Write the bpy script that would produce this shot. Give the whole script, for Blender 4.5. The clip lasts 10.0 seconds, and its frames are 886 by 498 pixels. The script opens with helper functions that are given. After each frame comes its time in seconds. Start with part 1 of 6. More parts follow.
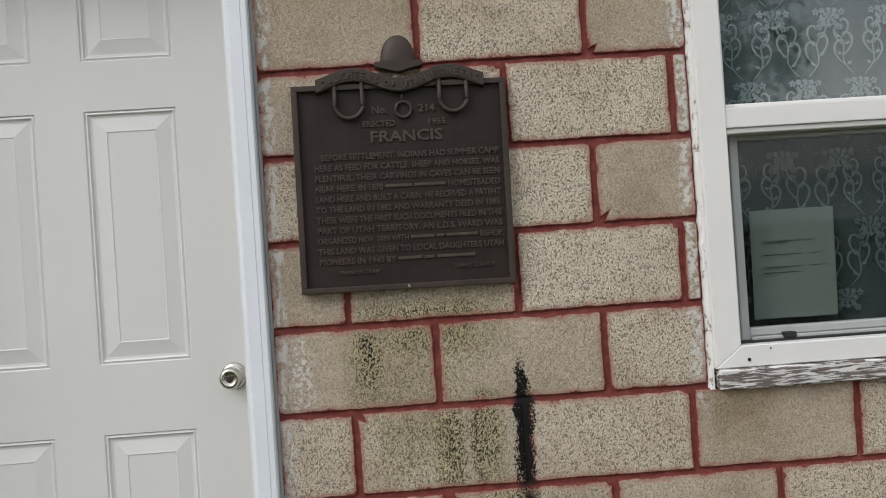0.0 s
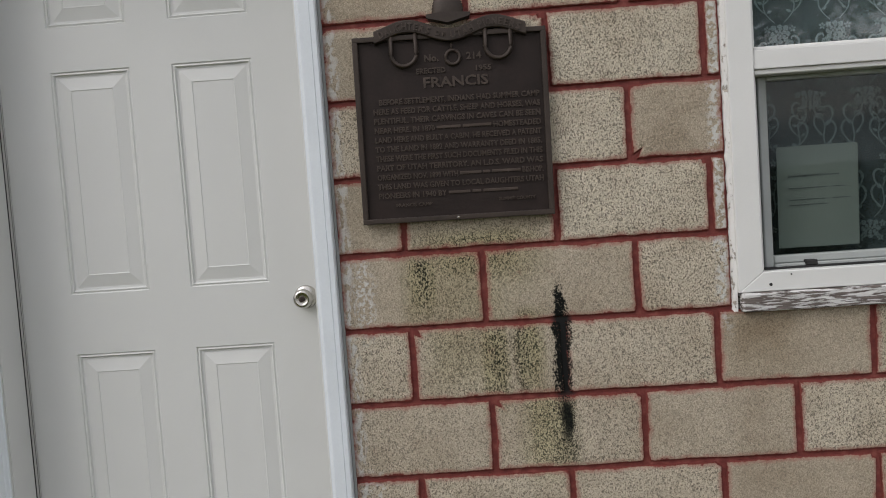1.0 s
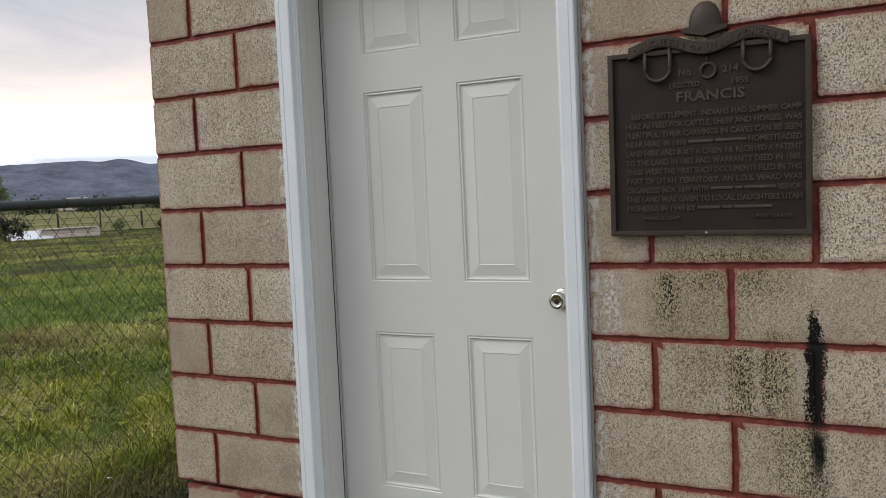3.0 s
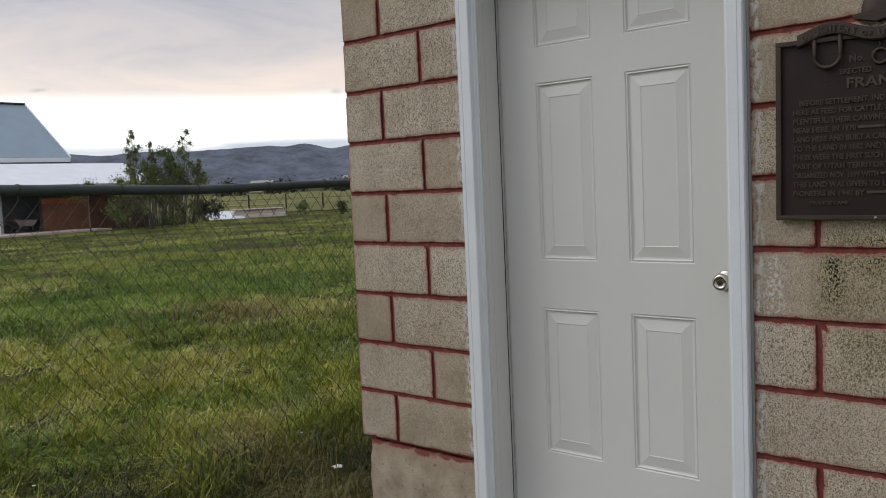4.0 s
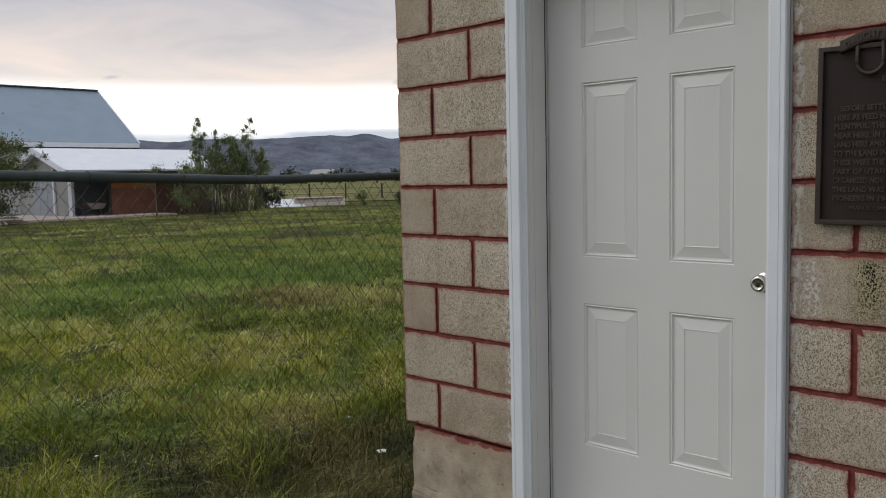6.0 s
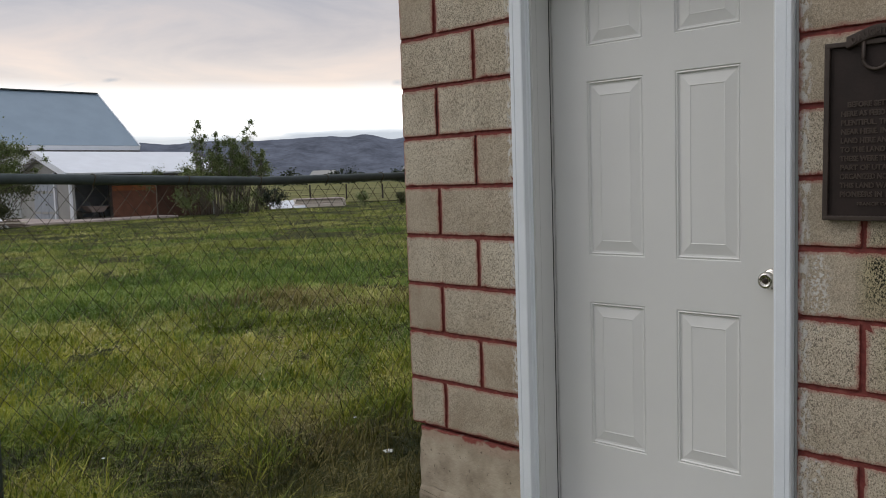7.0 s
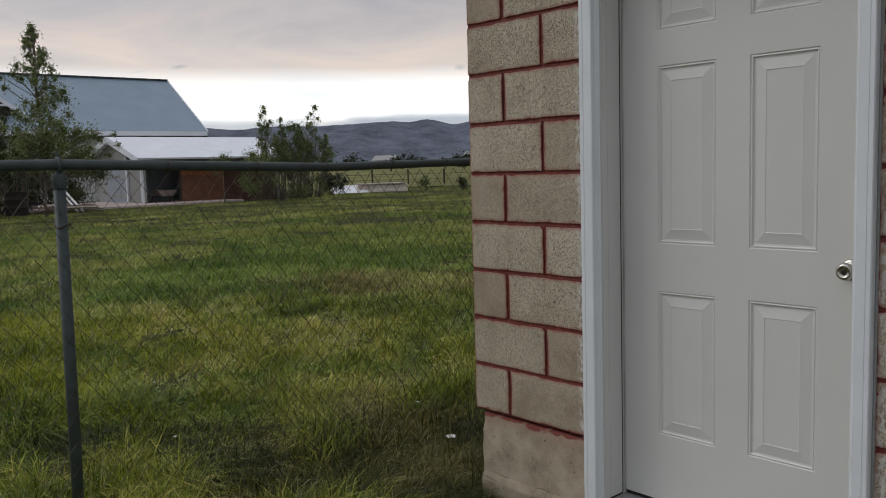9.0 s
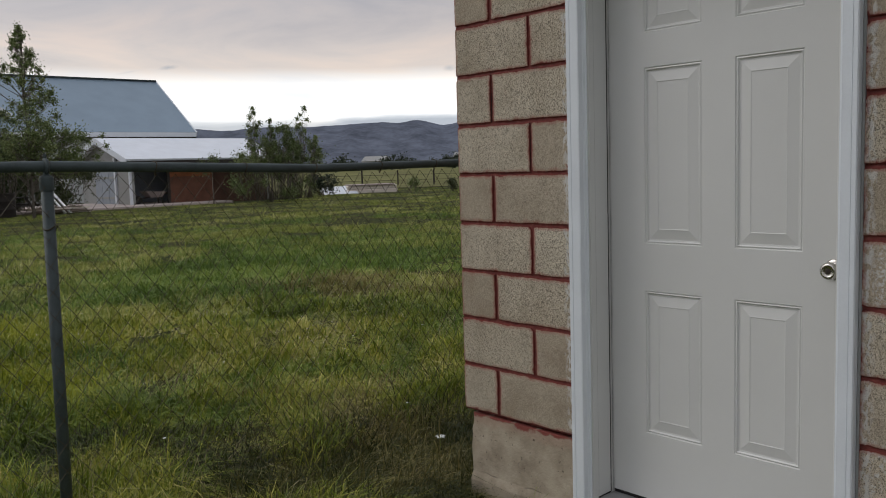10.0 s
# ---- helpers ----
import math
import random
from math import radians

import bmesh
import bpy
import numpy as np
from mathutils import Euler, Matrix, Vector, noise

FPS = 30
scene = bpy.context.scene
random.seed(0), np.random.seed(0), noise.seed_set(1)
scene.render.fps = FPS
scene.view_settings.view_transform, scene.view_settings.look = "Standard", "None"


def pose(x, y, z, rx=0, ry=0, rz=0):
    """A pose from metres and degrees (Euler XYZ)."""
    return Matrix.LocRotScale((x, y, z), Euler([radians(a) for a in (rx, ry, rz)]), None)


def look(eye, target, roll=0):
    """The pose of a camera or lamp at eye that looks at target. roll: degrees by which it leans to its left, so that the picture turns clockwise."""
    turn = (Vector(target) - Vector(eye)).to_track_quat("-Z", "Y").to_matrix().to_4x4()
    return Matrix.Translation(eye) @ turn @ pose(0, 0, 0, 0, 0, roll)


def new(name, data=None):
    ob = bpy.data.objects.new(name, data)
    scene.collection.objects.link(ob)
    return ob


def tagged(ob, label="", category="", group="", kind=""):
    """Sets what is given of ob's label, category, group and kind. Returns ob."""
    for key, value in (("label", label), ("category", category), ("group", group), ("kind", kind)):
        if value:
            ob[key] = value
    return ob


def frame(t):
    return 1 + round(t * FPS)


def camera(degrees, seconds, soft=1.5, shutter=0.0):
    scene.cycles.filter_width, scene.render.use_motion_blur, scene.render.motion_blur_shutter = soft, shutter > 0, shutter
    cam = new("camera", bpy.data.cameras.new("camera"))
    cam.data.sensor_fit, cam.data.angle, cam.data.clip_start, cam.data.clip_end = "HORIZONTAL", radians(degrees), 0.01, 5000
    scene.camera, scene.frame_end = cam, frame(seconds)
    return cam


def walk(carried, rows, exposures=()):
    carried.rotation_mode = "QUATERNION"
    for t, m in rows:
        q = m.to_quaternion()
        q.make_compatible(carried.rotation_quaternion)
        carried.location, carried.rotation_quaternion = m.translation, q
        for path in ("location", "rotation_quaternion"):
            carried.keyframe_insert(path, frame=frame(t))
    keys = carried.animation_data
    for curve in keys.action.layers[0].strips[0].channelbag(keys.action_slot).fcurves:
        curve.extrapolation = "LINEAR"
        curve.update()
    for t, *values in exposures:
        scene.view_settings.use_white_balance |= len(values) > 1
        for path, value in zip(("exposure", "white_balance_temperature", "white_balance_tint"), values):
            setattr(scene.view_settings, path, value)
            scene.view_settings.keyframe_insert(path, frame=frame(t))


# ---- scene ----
cam = camera(56.4, 10.0, soft=1.0)
PATH = [
    (0, (1.959, -1.968, 0.974), (2.054, 0.030, 0.982), -3.8),
    (0.5, (1.953, -2.086, 0.952), (1.867, -0.088, 0.939), -4.0),
    (1, (2.006, -2.198, 0.952), (1.927, -0.203, 0.830), -4.0),
    (1.5, (2.056, -2.245, 0.955), (1.976, -0.251, 0.817), -4.1),
    (2, (2.195, -2.229, 0.980), (1.842, -0.264, 0.863), -2.9),
    (2.5, (2.304, -2.212, 1.017), (1.631, -0.333, 0.886), -1.9),
    (3, (2.356, -2.239, 1.028), (1.428, -0.472, 0.899), -2.6),
    (3.2, (2.370, -2.267, 1.022), (1.366, -0.539, 0.901), -2.8),
    (4.3, (2.496, -2.437, 1.035), (1.160, -0.957, 0.873), -2.5),
    (4.5, (2.513, -2.447, 1.031), (1.151, -0.991, 0.870), -2.4),
    (5, (2.534, -2.460, 1.042), (1.166, -1.010, 0.878), -1.6),
    (5.5, (2.560, -2.431, 1.043), (1.191, -0.983, 0.878), -1.1),
    (6.8, (2.543, -2.450, 1.043), (1.169, -1.006, 0.876), -1.8),
    (7, (2.542, -2.451, 1.042), (1.169, -1.006, 0.876), -1.8),
    (7.2, (2.541, -2.456, 1.045), (1.147, -1.032, 0.879), -1.9),
    (7.3, (2.542, -2.459, 1.047), (1.120, -1.062, 0.881), -1.9),
    (7.4, (2.541, -2.462, 1.048), (1.061, -1.127, 0.885), -2.1),
    (7.5, (2.541, -2.464, 1.050), (1.000, -1.199, 0.889), -2.3),
    (7.6, (2.542, -2.465, 1.050), (0.961, -1.249, 0.885), -2.4),
    (7.7, (2.543, -2.465, 1.050), (0.942, -1.276, 0.883), -2.5),
    (8, (2.546, -2.466, 1.050), (0.941, -1.285, 0.880), -2.5),
    (8.5, (2.529, -2.461, 1.049), (1.015, -1.168, 0.856), -2.1),
    (9, (2.526, -2.460, 1.048), (1.052, -1.123, 0.851), -1.7),
    (9.5, (2.531, -2.461, 1.048), (1.072, -1.108, 0.850), -1.8),
    (10, (2.538, -2.463, 1.049), (1.080, -1.108, 0.853), -1.8),
]
EXPOSURES = [(0, 0.5), (0.5, 0.4), (1, 0.27), (1.5, 0.3), (2.5, 0.32), (3.2, 0.16), (4.3, -0.1), (5.5, -0.12), (7, -0.12), (7.5, -0.12), (8, -0.4), (8.6, -0.4), (10, -0.36)]
walk(cam, [(t, look(eye, target, roll)) for t, eye, target, roll in PATH], EXPOSURES)

# ---------------------------------------------------------------- world, sun
world = bpy.data.worlds.new("sky")
scene.world = world
world.use_nodes = True
wt = world.node_tree
wt.nodes.clear()


def wn(kind, **kw):
    n = wt.nodes.new(kind)
    for k, v in kw.items():
        n.inputs[k.replace("_", " ")].default_value = v
    return n


def ramp(node, stops, mode="LINEAR"):
    cr = node.color_ramp
    cr.interpolation = mode
    while len(cr.elements) < len(stops):
        cr.elements.new(0.5)
    for e, (p, c) in zip(cr.elements, stops):
        e.position, e.color = p, (*c, 1)


SUN_EL, SUN_AZ = radians(42), radians(233)
sky = wt.nodes.new("ShaderNodeTexSky")
sky.sky_type, sky.sun_disc, sky.sun_elevation, sky.sun_rotation = "NISHITA", False, SUN_EL, SUN_AZ
tc = wt.nodes.new("ShaderNodeTexCoord")
sep = wt.nodes.new("ShaderNodeSeparateXYZ")
wt.links.new(tc.outputs["Generated"], sep.inputs[0])
flat = wt.nodes.new("ShaderNodeMapping")
flat.inputs["Scale"].default_value = (1.4, 1.4, 5.5)
wt.links.new(tc.outputs["Generated"], flat.inputs[0])
cl = wn("ShaderNodeTexNoise", Scale=3.0, Detail=7.0, Roughness=0.55, Distortion=0.5)
wt.links.new(flat.outputs[0], cl.inputs["Vector"])
# cloud deck, height above the horizon drives the brightness; noise frays the lower edge of the deck
fray = wt.nodes.new("ShaderNodeMath")
fray.operation = "MULTIPLY_ADD"
fray.inputs[1].default_value = 0.03
wt.links.new(cl.outputs["Fac"], fray.inputs[0])
wt.links.new(sep.outputs["Z"], fray.inputs[2])
deck = wt.nodes.new("ShaderNodeValToRGB")
ramp(deck, [(0.0, (0.60, 0.65, 0.74)), (0.0725, (0.62, 0.66, 0.74)), (0.0785, (1.45, 1.45, 1.45)), (0.1120, (1.5, 1.46, 1.4)),
            (0.1355, (0.84, 0.72, 0.64)), (0.1825, (0.66, 0.58, 0.54)), (0.2575, (0.47, 0.45, 0.46)), (0.5, (0.74, 0.74, 0.77)), (1.0, (0.90, 0.90, 0.93))])
wt.links.new(fray.outputs[0], deck.inputs[0])
mott = wt.nodes.new("ShaderNodeValToRGB")
ramp(mott, [(0.34, (0.76, 0.78, 0.83)), (0.5, (0.97, 0.96, 0.96)), (0.66, (1.17, 1.09, 1.02))])
wt.links.new(cl.outputs["Fac"], mott.inputs[0])
mul = wt.nodes.new("ShaderNodeMix")
mul.data_type, mul.blend_type = "RGBA", "MULTIPLY"
mul.inputs[0].default_value = 1.0
wt.links.new(deck.outputs[0], mul.inputs[6])
wt.links.new(mott.outputs[0], mul.inputs[7])


def wmath(op, a, b=None, c=None):
    nd = wt.nodes.new("ShaderNodeMath")
    nd.operation = op
    for i, v in enumerate((a, b, c)):
        if isinstance(v, (int, float)):
            nd.inputs[i].default_value = v
        elif v is not None:
            wt.links.new(v, nd.inputs[i])
    return nd.outputs[0]


def cloudlet(under, az, up, wide, tall, tilt, col, strength):
    """A small torn shred of cloud at a compass bearing and a height of the sky."""
    along = wmath("ADD", wmath("MULTIPLY", sep.outputs["X"], math.cos(radians(az))), wmath("MULTIPLY", sep.outputs["Y"], -math.sin(radians(az))))
    front = wmath("ADD", wmath("MULTIPLY", sep.outputs["X"], math.sin(radians(az))), wmath("MULTIPLY", sep.outputs["Y"], math.cos(radians(az))))
    v = wmath("SUBTRACT", wmath("SUBTRACT", sep.outputs["Z"], up), wmath("MULTIPLY", along, tilt))
    r = wmath("SQRT", wmath("ADD", wmath("POWER", wmath("ABSOLUTE", wmath("DIVIDE", along, wide)), 2.0), wmath("POWER", wmath("ABSOLUTE", wmath("DIVIDE", v, tall)), 2.0)))
    torn = wmath("MULTIPLY_ADD", shred.outputs["Fac"], 1.4, wmath("SUBTRACT", 0.3, r))
    m = wmath("MULTIPLY", wmath("MULTIPLY", wmath("MINIMUM", wmath("MAXIMUM", torn, 0.0), 1.0), wmath("GREATER_THAN", front, 0.0)), strength)
    mx = wt.nodes.new("ShaderNodeMix")
    mx.data_type = "RGBA"
    wt.links.new(m, mx.inputs[0])
    wt.links.new(under, mx.inputs[6])
    mx.inputs[7].default_value = (*col, 1)
    return mx.outputs[2]


shred = wn("ShaderNodeTexNoise", Scale=60.0, Detail=4.0, Roughness=0.6)
wt.links.new(tc.outputs["Generated"], shred.inputs["Vector"])
skyline = mul.outputs[2]
skyline = cloudlet(skyline, -64.8, 0.1215, 0.011, 0.0030, 0.16, (0.46, 0.45, 0.47), 0.85)
skyline = cloudlet(skyline, -67.2, 0.1165, 0.016, 0.0016, 0.20, (0.72, 0.68, 0.66), 0.6)
skyline = cloudlet(skyline, -46.3, 0.1170, 0.010, 0.0045, 0.0, (0.50, 0.49, 0.51), 0.7)
skyline = cloudlet(skyline, -46.6, 0.0825, 0.028, 0.0016, 0.05, (0.74, 0.73, 0.76), 0.6)
b_sky = wn("ShaderNodeBackground", Strength=0.03)
wt.links.new(sky.outputs[0], b_sky.inputs[0])
b_deck = wn("ShaderNodeBackground", Strength=1.0)
wt.links.new(skyline, b_deck.inputs[0])
add = wt.nodes.new("ShaderNodeAddShader")
wt.links.new(b_sky.outputs[0], add.inputs[0])
wt.links.new(b_deck.outputs[0], add.inputs[1])
out = wt.nodes.new("ShaderNodeOutputWorld")
wt.links.new(add.outputs[0], out.inputs[0])

sun = new("sun", bpy.data.lights.new("sun", "SUN"))
sun.data.energy, sun.data.angle, sun.data.color = 1.15, radians(35), (1.0, 0.97, 0.93)
sun.matrix_world = look((-8, -6, 9), (0, 0, 0))

# ---------------------------------------------------------------- materials


class Mat:
    """A small node builder."""

    def __init__(self, name, rough=0.8, metal=0.0, spec=0.3):
        self.m = bpy.data.materials.new(name)
        self.m.use_nodes = True
        self.t = self.m.node_tree
        self.b = self.t.nodes["Principled BSDF"]
        self.b.inputs["Roughness"].default_value = rough
        self.b.inputs["Metallic"].default_value = metal
        self.b.inputs["Specular IOR Level"].default_value = spec

    def n(self, kind, **kw):
        nd = self.t.nodes.new(kind)
        for k, v in kw.items():
            nd.inputs[k.replace("_", " ")].default_value = v
        return nd

    def l(self, a, b):
        self.t.links.new(a, b)

    def pos(self):
        return self.n("ShaderNodeNewGeometry").outputs["Position"]

    def obj(self):
        return self.n("ShaderNodeTexCoord").outputs["Object"]

    def scaled(self, vec, s):
        mp = self.n("ShaderNodeMapping")
        mp.inputs["Scale"].default_value = s
        self.l(vec, mp.inputs[0])
        return mp.outputs[0]

    def noise(self, vec, scale, detail=3.0, rough=0.55, dist=0.0):
        nd = self.n("ShaderNodeTexNoise", Scale=scale, Detail=detail, Roughness=rough, Distortion=dist)
        self.l(vec, nd.inputs["Vector"])
        return nd.outputs["Fac"]

    def voro(self, vec, scale, feature="F1"):
        nd = self.n("ShaderNodeTexVoronoi", Scale=scale)
        nd.feature = feature
        self.l(vec, nd.inputs["Vector"])
        return nd.outputs["Distance"]

    def ramp(self, fac, stops):
        nd = self.n("ShaderNodeValToRGB")
        ramp(nd, stops)
        self.l(fac, nd.inputs[0])
        return nd.outputs[0]

    def step(self, fac, a, b, lo=0.0, hi=1.0):
        nd = self.n("ShaderNodeMapRange")
        nd.interpolation_type = "SMOOTHSTEP"
        for i, v in ((1, a), (2, b), (3, lo), (4, hi)):
            nd.inputs[i].default_value = v
        self.l(fac, nd.inputs[0])
        return nd.outputs[0]

    def math(self, op, a, b=None, c=None):
        nd = self.n("ShaderNodeMath")
        nd.operation = op
        for i, v in enumerate((a, b, c)):
            if v is None:
                continue
            if isinstance(v, (int, float)):
                nd.inputs[i].default_value = v
            else:
                self.l(v, nd.inputs[i])
        return nd.outputs[0]

    def mix(self, fac, a, b, blend="MIX"):
        nd = self.n("ShaderNodeMix")
        nd.data_type, nd.blend_type = "RGBA", blend
        for i, v in ((0, fac), (6, a), (7, b)):
            if isinstance(v, tuple):
                nd.inputs[i].default_value = (*v, 1)
            elif isinstance(v, (int, float)):
                nd.inputs[i].default_value = v
            else:
                self.l(v, nd.inputs[i])
        return nd.outputs[2]

    def color(self, c):
        if isinstance(c, tuple):
            self.b.inputs["Base Color"].default_value = (*c, 1)
        else:
            self.l(c, self.b.inputs["Base Color"])
        return self

    def bump(self, h, strength=0.3, dist=0.003):
        nd = self.n("ShaderNodeBump", Strength=strength, Distance=dist)
        self.l(h, nd.inputs["Height"])
        self.l(nd.outputs[0], self.b.inputs["Normal"])
        return self

    def rough(self, r):
        self.l(r, self.b.inputs["Roughness"])
        return self


def plain(name, col, rough=0.6, metal=0.0, var=0.12, scale=9.0, grain=120.0, bump=0.15, spec=0.3):
    """A painted or raw surface with soft mottling and a fine grain."""
    m = Mat(name, rough, metal, spec)
    p = m.obj()
    a = m.noise(p, scale, 4)
    g = m.noise(p, grain, 2)
    f = m.math("ADD", m.math("MULTIPLY", a, 0.7), m.math("MULTIPLY", g, 0.3))
    lo = tuple(c * (1 - var) for c in col)
    hi = tuple(min(1, c * (1 + var)) for c in col)
    m.color(m.ramp(f, [(0.3, lo), (0.7, hi)])).bump(g, bump, 0.002)
    return m.m


def block_material():
    """Pitted grey-tan concrete block, red mortar paint lapped over the edges, algae and soot streaks."""
    m = Mat("concrete_block", 0.93, spec=0.15)
    p = m.pos()
    rnd = m.n("ShaderNodeObjectInfo").outputs["Random"]
    xyz = m.n("ShaderNodeSeparateXYZ")
    m.l(p, xyz.inputs[0])
    x, z = m.math("ADD", xyz.outputs["X"], 0.018), xyz.outputs["Z"]
    tone = m.ramp(rnd, [(0.0, (0.49, 0.42, 0.325)), (0.3, (0.57, 0.505, 0.40)), (0.7, (0.63, 0.565, 0.45)), (1.0, (0.68, 0.62, 0.50))])
    big = m.noise(p, 6.0, 4)
    tone = m.mix(m.step(big, 0.35, 0.75), tone, m.mix(1.0, tone, (0.80, 0.77, 0.74), "MULTIPLY"))
    # aggregate and open pores
    agg = m.noise(p, 340, 2, 0.6)
    tone = m.mix(m.step(agg, 0.38, 0.68), m.mix(1.0, tone, (0.80, 0.785, 0.77), "MULTIPLY"), m.mix(1.0, tone, (1.14, 1.125, 1.12), "MULTIPLY"))
    pore = m.noise(m.scaled(p, (1.0, 1.0, 0.75)), 305, 2.5, 0.62, 0.55)
    pmask = m.step(pore, 0.452, 0.405)
    pmask = m.math("MULTIPLY", pmask, m.math("MULTIPLY_ADD", m.step(rnd, 0.1, 0.5), 0.55, 0.45))
    tone = m.mix(m.math("MULTIPLY", pmask, 0.76), tone, (0.105, 0.088, 0.072))
    # algae below the plaque and soot from the run-off
    def streak(cx, w, top, bottom, soft=0.03):
        wob = m.math("MULTIPLY_ADD", m.noise(m.scaled(p, (1, 1, 0.35)), 30, 3), 0.05, -0.025)
        dx = m.math("ABSOLUTE", m.math("ADD", m.math("SUBTRACT", x, cx), wob))
        side = m.step(dx, w, w * 0.25)
        a = m.step(z, top + soft, top - soft)
        b = m.step(z, bottom - soft * 2.5, bottom + soft * 2.5)
        return m.math("MULTIPLY", side, m.math("MULTIPLY", a, b))
    speck = m.noise(m.scaled(p, (1, 1, 0.7)), 320, 2, 0.6)
    algae = m.math("MAXIMUM", streak(1.875, 0.075, 0.80, 0.64), m.math("MAXIMUM", streak(2.055, 0.06, 0.60, 0.40), m.math("MAXIMUM", streak(2.15, 0.055, 0.64, 0.42), m.math("MULTIPLY", streak(1.96, 0.12, 0.61, 0.44), 0.55))))
    algae = m.math("MAXIMUM", algae, streak(2.03, 0.23, 0.86, 0.72))
    algae = m.math("MAXIMUM", algae, m.math("MULTIPLY", streak(2.19, 0.10, 0.42, 0.20), 0.9))
    algae = m.math("MAXIMUM", algae, m.math("MULTIPLY", streak(1.99, 0.17, 0.80, 0.60), 0.6))
    tone = m.mix(m.math("MULTIPLY", algae, 0.6), tone, m.mix(1.0, tone, (0.86, 0.88, 0.60), "MULTIPLY"))
    spots = m.math("MULTIPLY", algae, m.step(speck, 0.485, 0.43))
    tone = m.mix(m.math("MULTIPLY", spots, 0.9), tone, (0.018, 0.024, 0.014))
    dark = m.math("MAXIMUM", streak(1.878, 0.028, 0.795, 0.69), m.math("MULTIPLY", m.math("MAXIMUM", streak(2.07, 0.03, 0.60, 0.42), streak(2.125, 0.026, 0.63, 0.42)), 0.8))
    dark = m.math("MAXIMUM", dark, m.math("MULTIPLY", streak(2.24, 0.045, 0.40, 0.22), 0.95))
    tone = m.mix(m.math("MULTIPLY", dark, m.step(speck, 0.56, 0.42)), tone, (0.012, 0.015, 0.010))
    # rust-brown wash under the window corner, and lime marks by the door
    tone = m.mix(m.math("MULTIPLY", streak(2.76, 0.14, 0.59, 0.46, 0.05), 0.55), tone, m.mix(1.0, tone, (0.55, 0.47, 0.36), "MULTIPLY"))
    lime = m.math("MULTIPLY", streak(1.72, 0.035, 0.80, 0.60), m.step(m.noise(p, 90, 3), 0.45, 0.62))
    lime = m.math("MAXIMUM", lime, m.math("MULTIPLY", streak(1.70, 0.05, 0.22, -0.05), m.step(m.noise(p, 60, 3), 0.5, 0.66)))
    lime = m.math("MAXIMUM", lime, m.math("MULTIPLY", m.math("MAXIMUM", streak(0.608, 0.030, 1.8, -0.1), m.math("MULTIPLY", streak(1.672, 0.028, 1.8, -0.1), 0.85)), m.step(m.noise(m.scaled(p, (1, 1, 0.5)), 70, 3), 0.45, 0.54)))
    lime = m.math("MAXIMUM", lime, m.math("MULTIPLY", streak(2.672, 0.03, 1.8, 0.58), m.step(m.noise(p, 70, 3), 0.46, 0.55)))
    tone = m.mix(lime, tone, (0.66, 0.65, 0.62))
    drip = m.math("MULTIPLY", m.step(m.noise(m.scaled(p, (1, 1, 0.12)), 75, 1), 0.74, 0.80), m.step(m.noise(p, 14, 2), 0.52, 0.6))
    tone = m.mix(m.math("MULTIPLY", drip, 0.7), tone, (0.68, 0.66, 0.62))
    # red paint lapped over the arris
    at = m.n("ShaderNodeAttribute")
    at.attribute_name = "edge"
    lap = m.math("MULTIPLY_ADD", m.noise(p, 22, 3), 1.1, m.math("MULTIPLY_ADD", m.noise(p, 130, 2), 0.5, at.outputs["Fac"]))
    red = m.step(lap, 1.42, 1.58)
    halo = m.step(lap, 0.92, 1.5)
    tone = m.mix(m.math("MULTIPLY", halo, 0.72), tone, (0.38, 0.175, 0.14))
    tone = m.mix(red, tone, (0.215, 0.054, 0.046))
    soot = m.math("MAXIMUM", streak(2.236, 0.036, 0.63, 0.385, 0.035), m.math("MAXIMUM", streak(2.236, 0.024, 0.70, 0.52, 0.05), m.math("MULTIPLY", streak(2.236, 0.026, 0.40, 0.27, 0.03), 0.75)))
    tone = m.mix(m.step(m.math("MULTIPLY_ADD", speck, 2.2, soot), 1.50, 1.85), tone, (0.008, 0.009, 0.008))
    m.color(tone)
    h = m.math("MULTIPLY_ADD", pmask, -1.0, m.math("MULTIPLY", agg, 0.9))
    m.bump(h, 0.95, 0.0048)
    return m.m


def mortar_material():
    m = Mat("red_mortar", 0.7, spec=0.25)
    p = m.pos()
    a = m.noise(p, 35, 4)
    xyz = m.n("ShaderNodeSeparateXYZ")
    m.l(p, xyz.inputs[0])
    c = m.ramp(a, [(0.3, (0.125, 0.030, 0.026)), (0.55, (0.190, 0.047, 0.040)), (0.75, (0.265, 0.085, 0.070))])
    dx = m.math("ABSOLUTE", m.math("SUBTRACT", xyz.outputs["X"], 2.222))
    s = m.math("MULTIPLY", m.step(dx, 0.036, 0.012), m.math("MULTIPLY", m.step(xyz.outputs["Z"], 0.66, 0.61), m.step(xyz.outputs["Z"], 0.36, 0.42)))
    c = m.mix(s, c, (0.01, 0.01, 0.01))
    m.color(c).bump(m.noise(p, 140, 3), 0.6, 0.004)
    return m.m


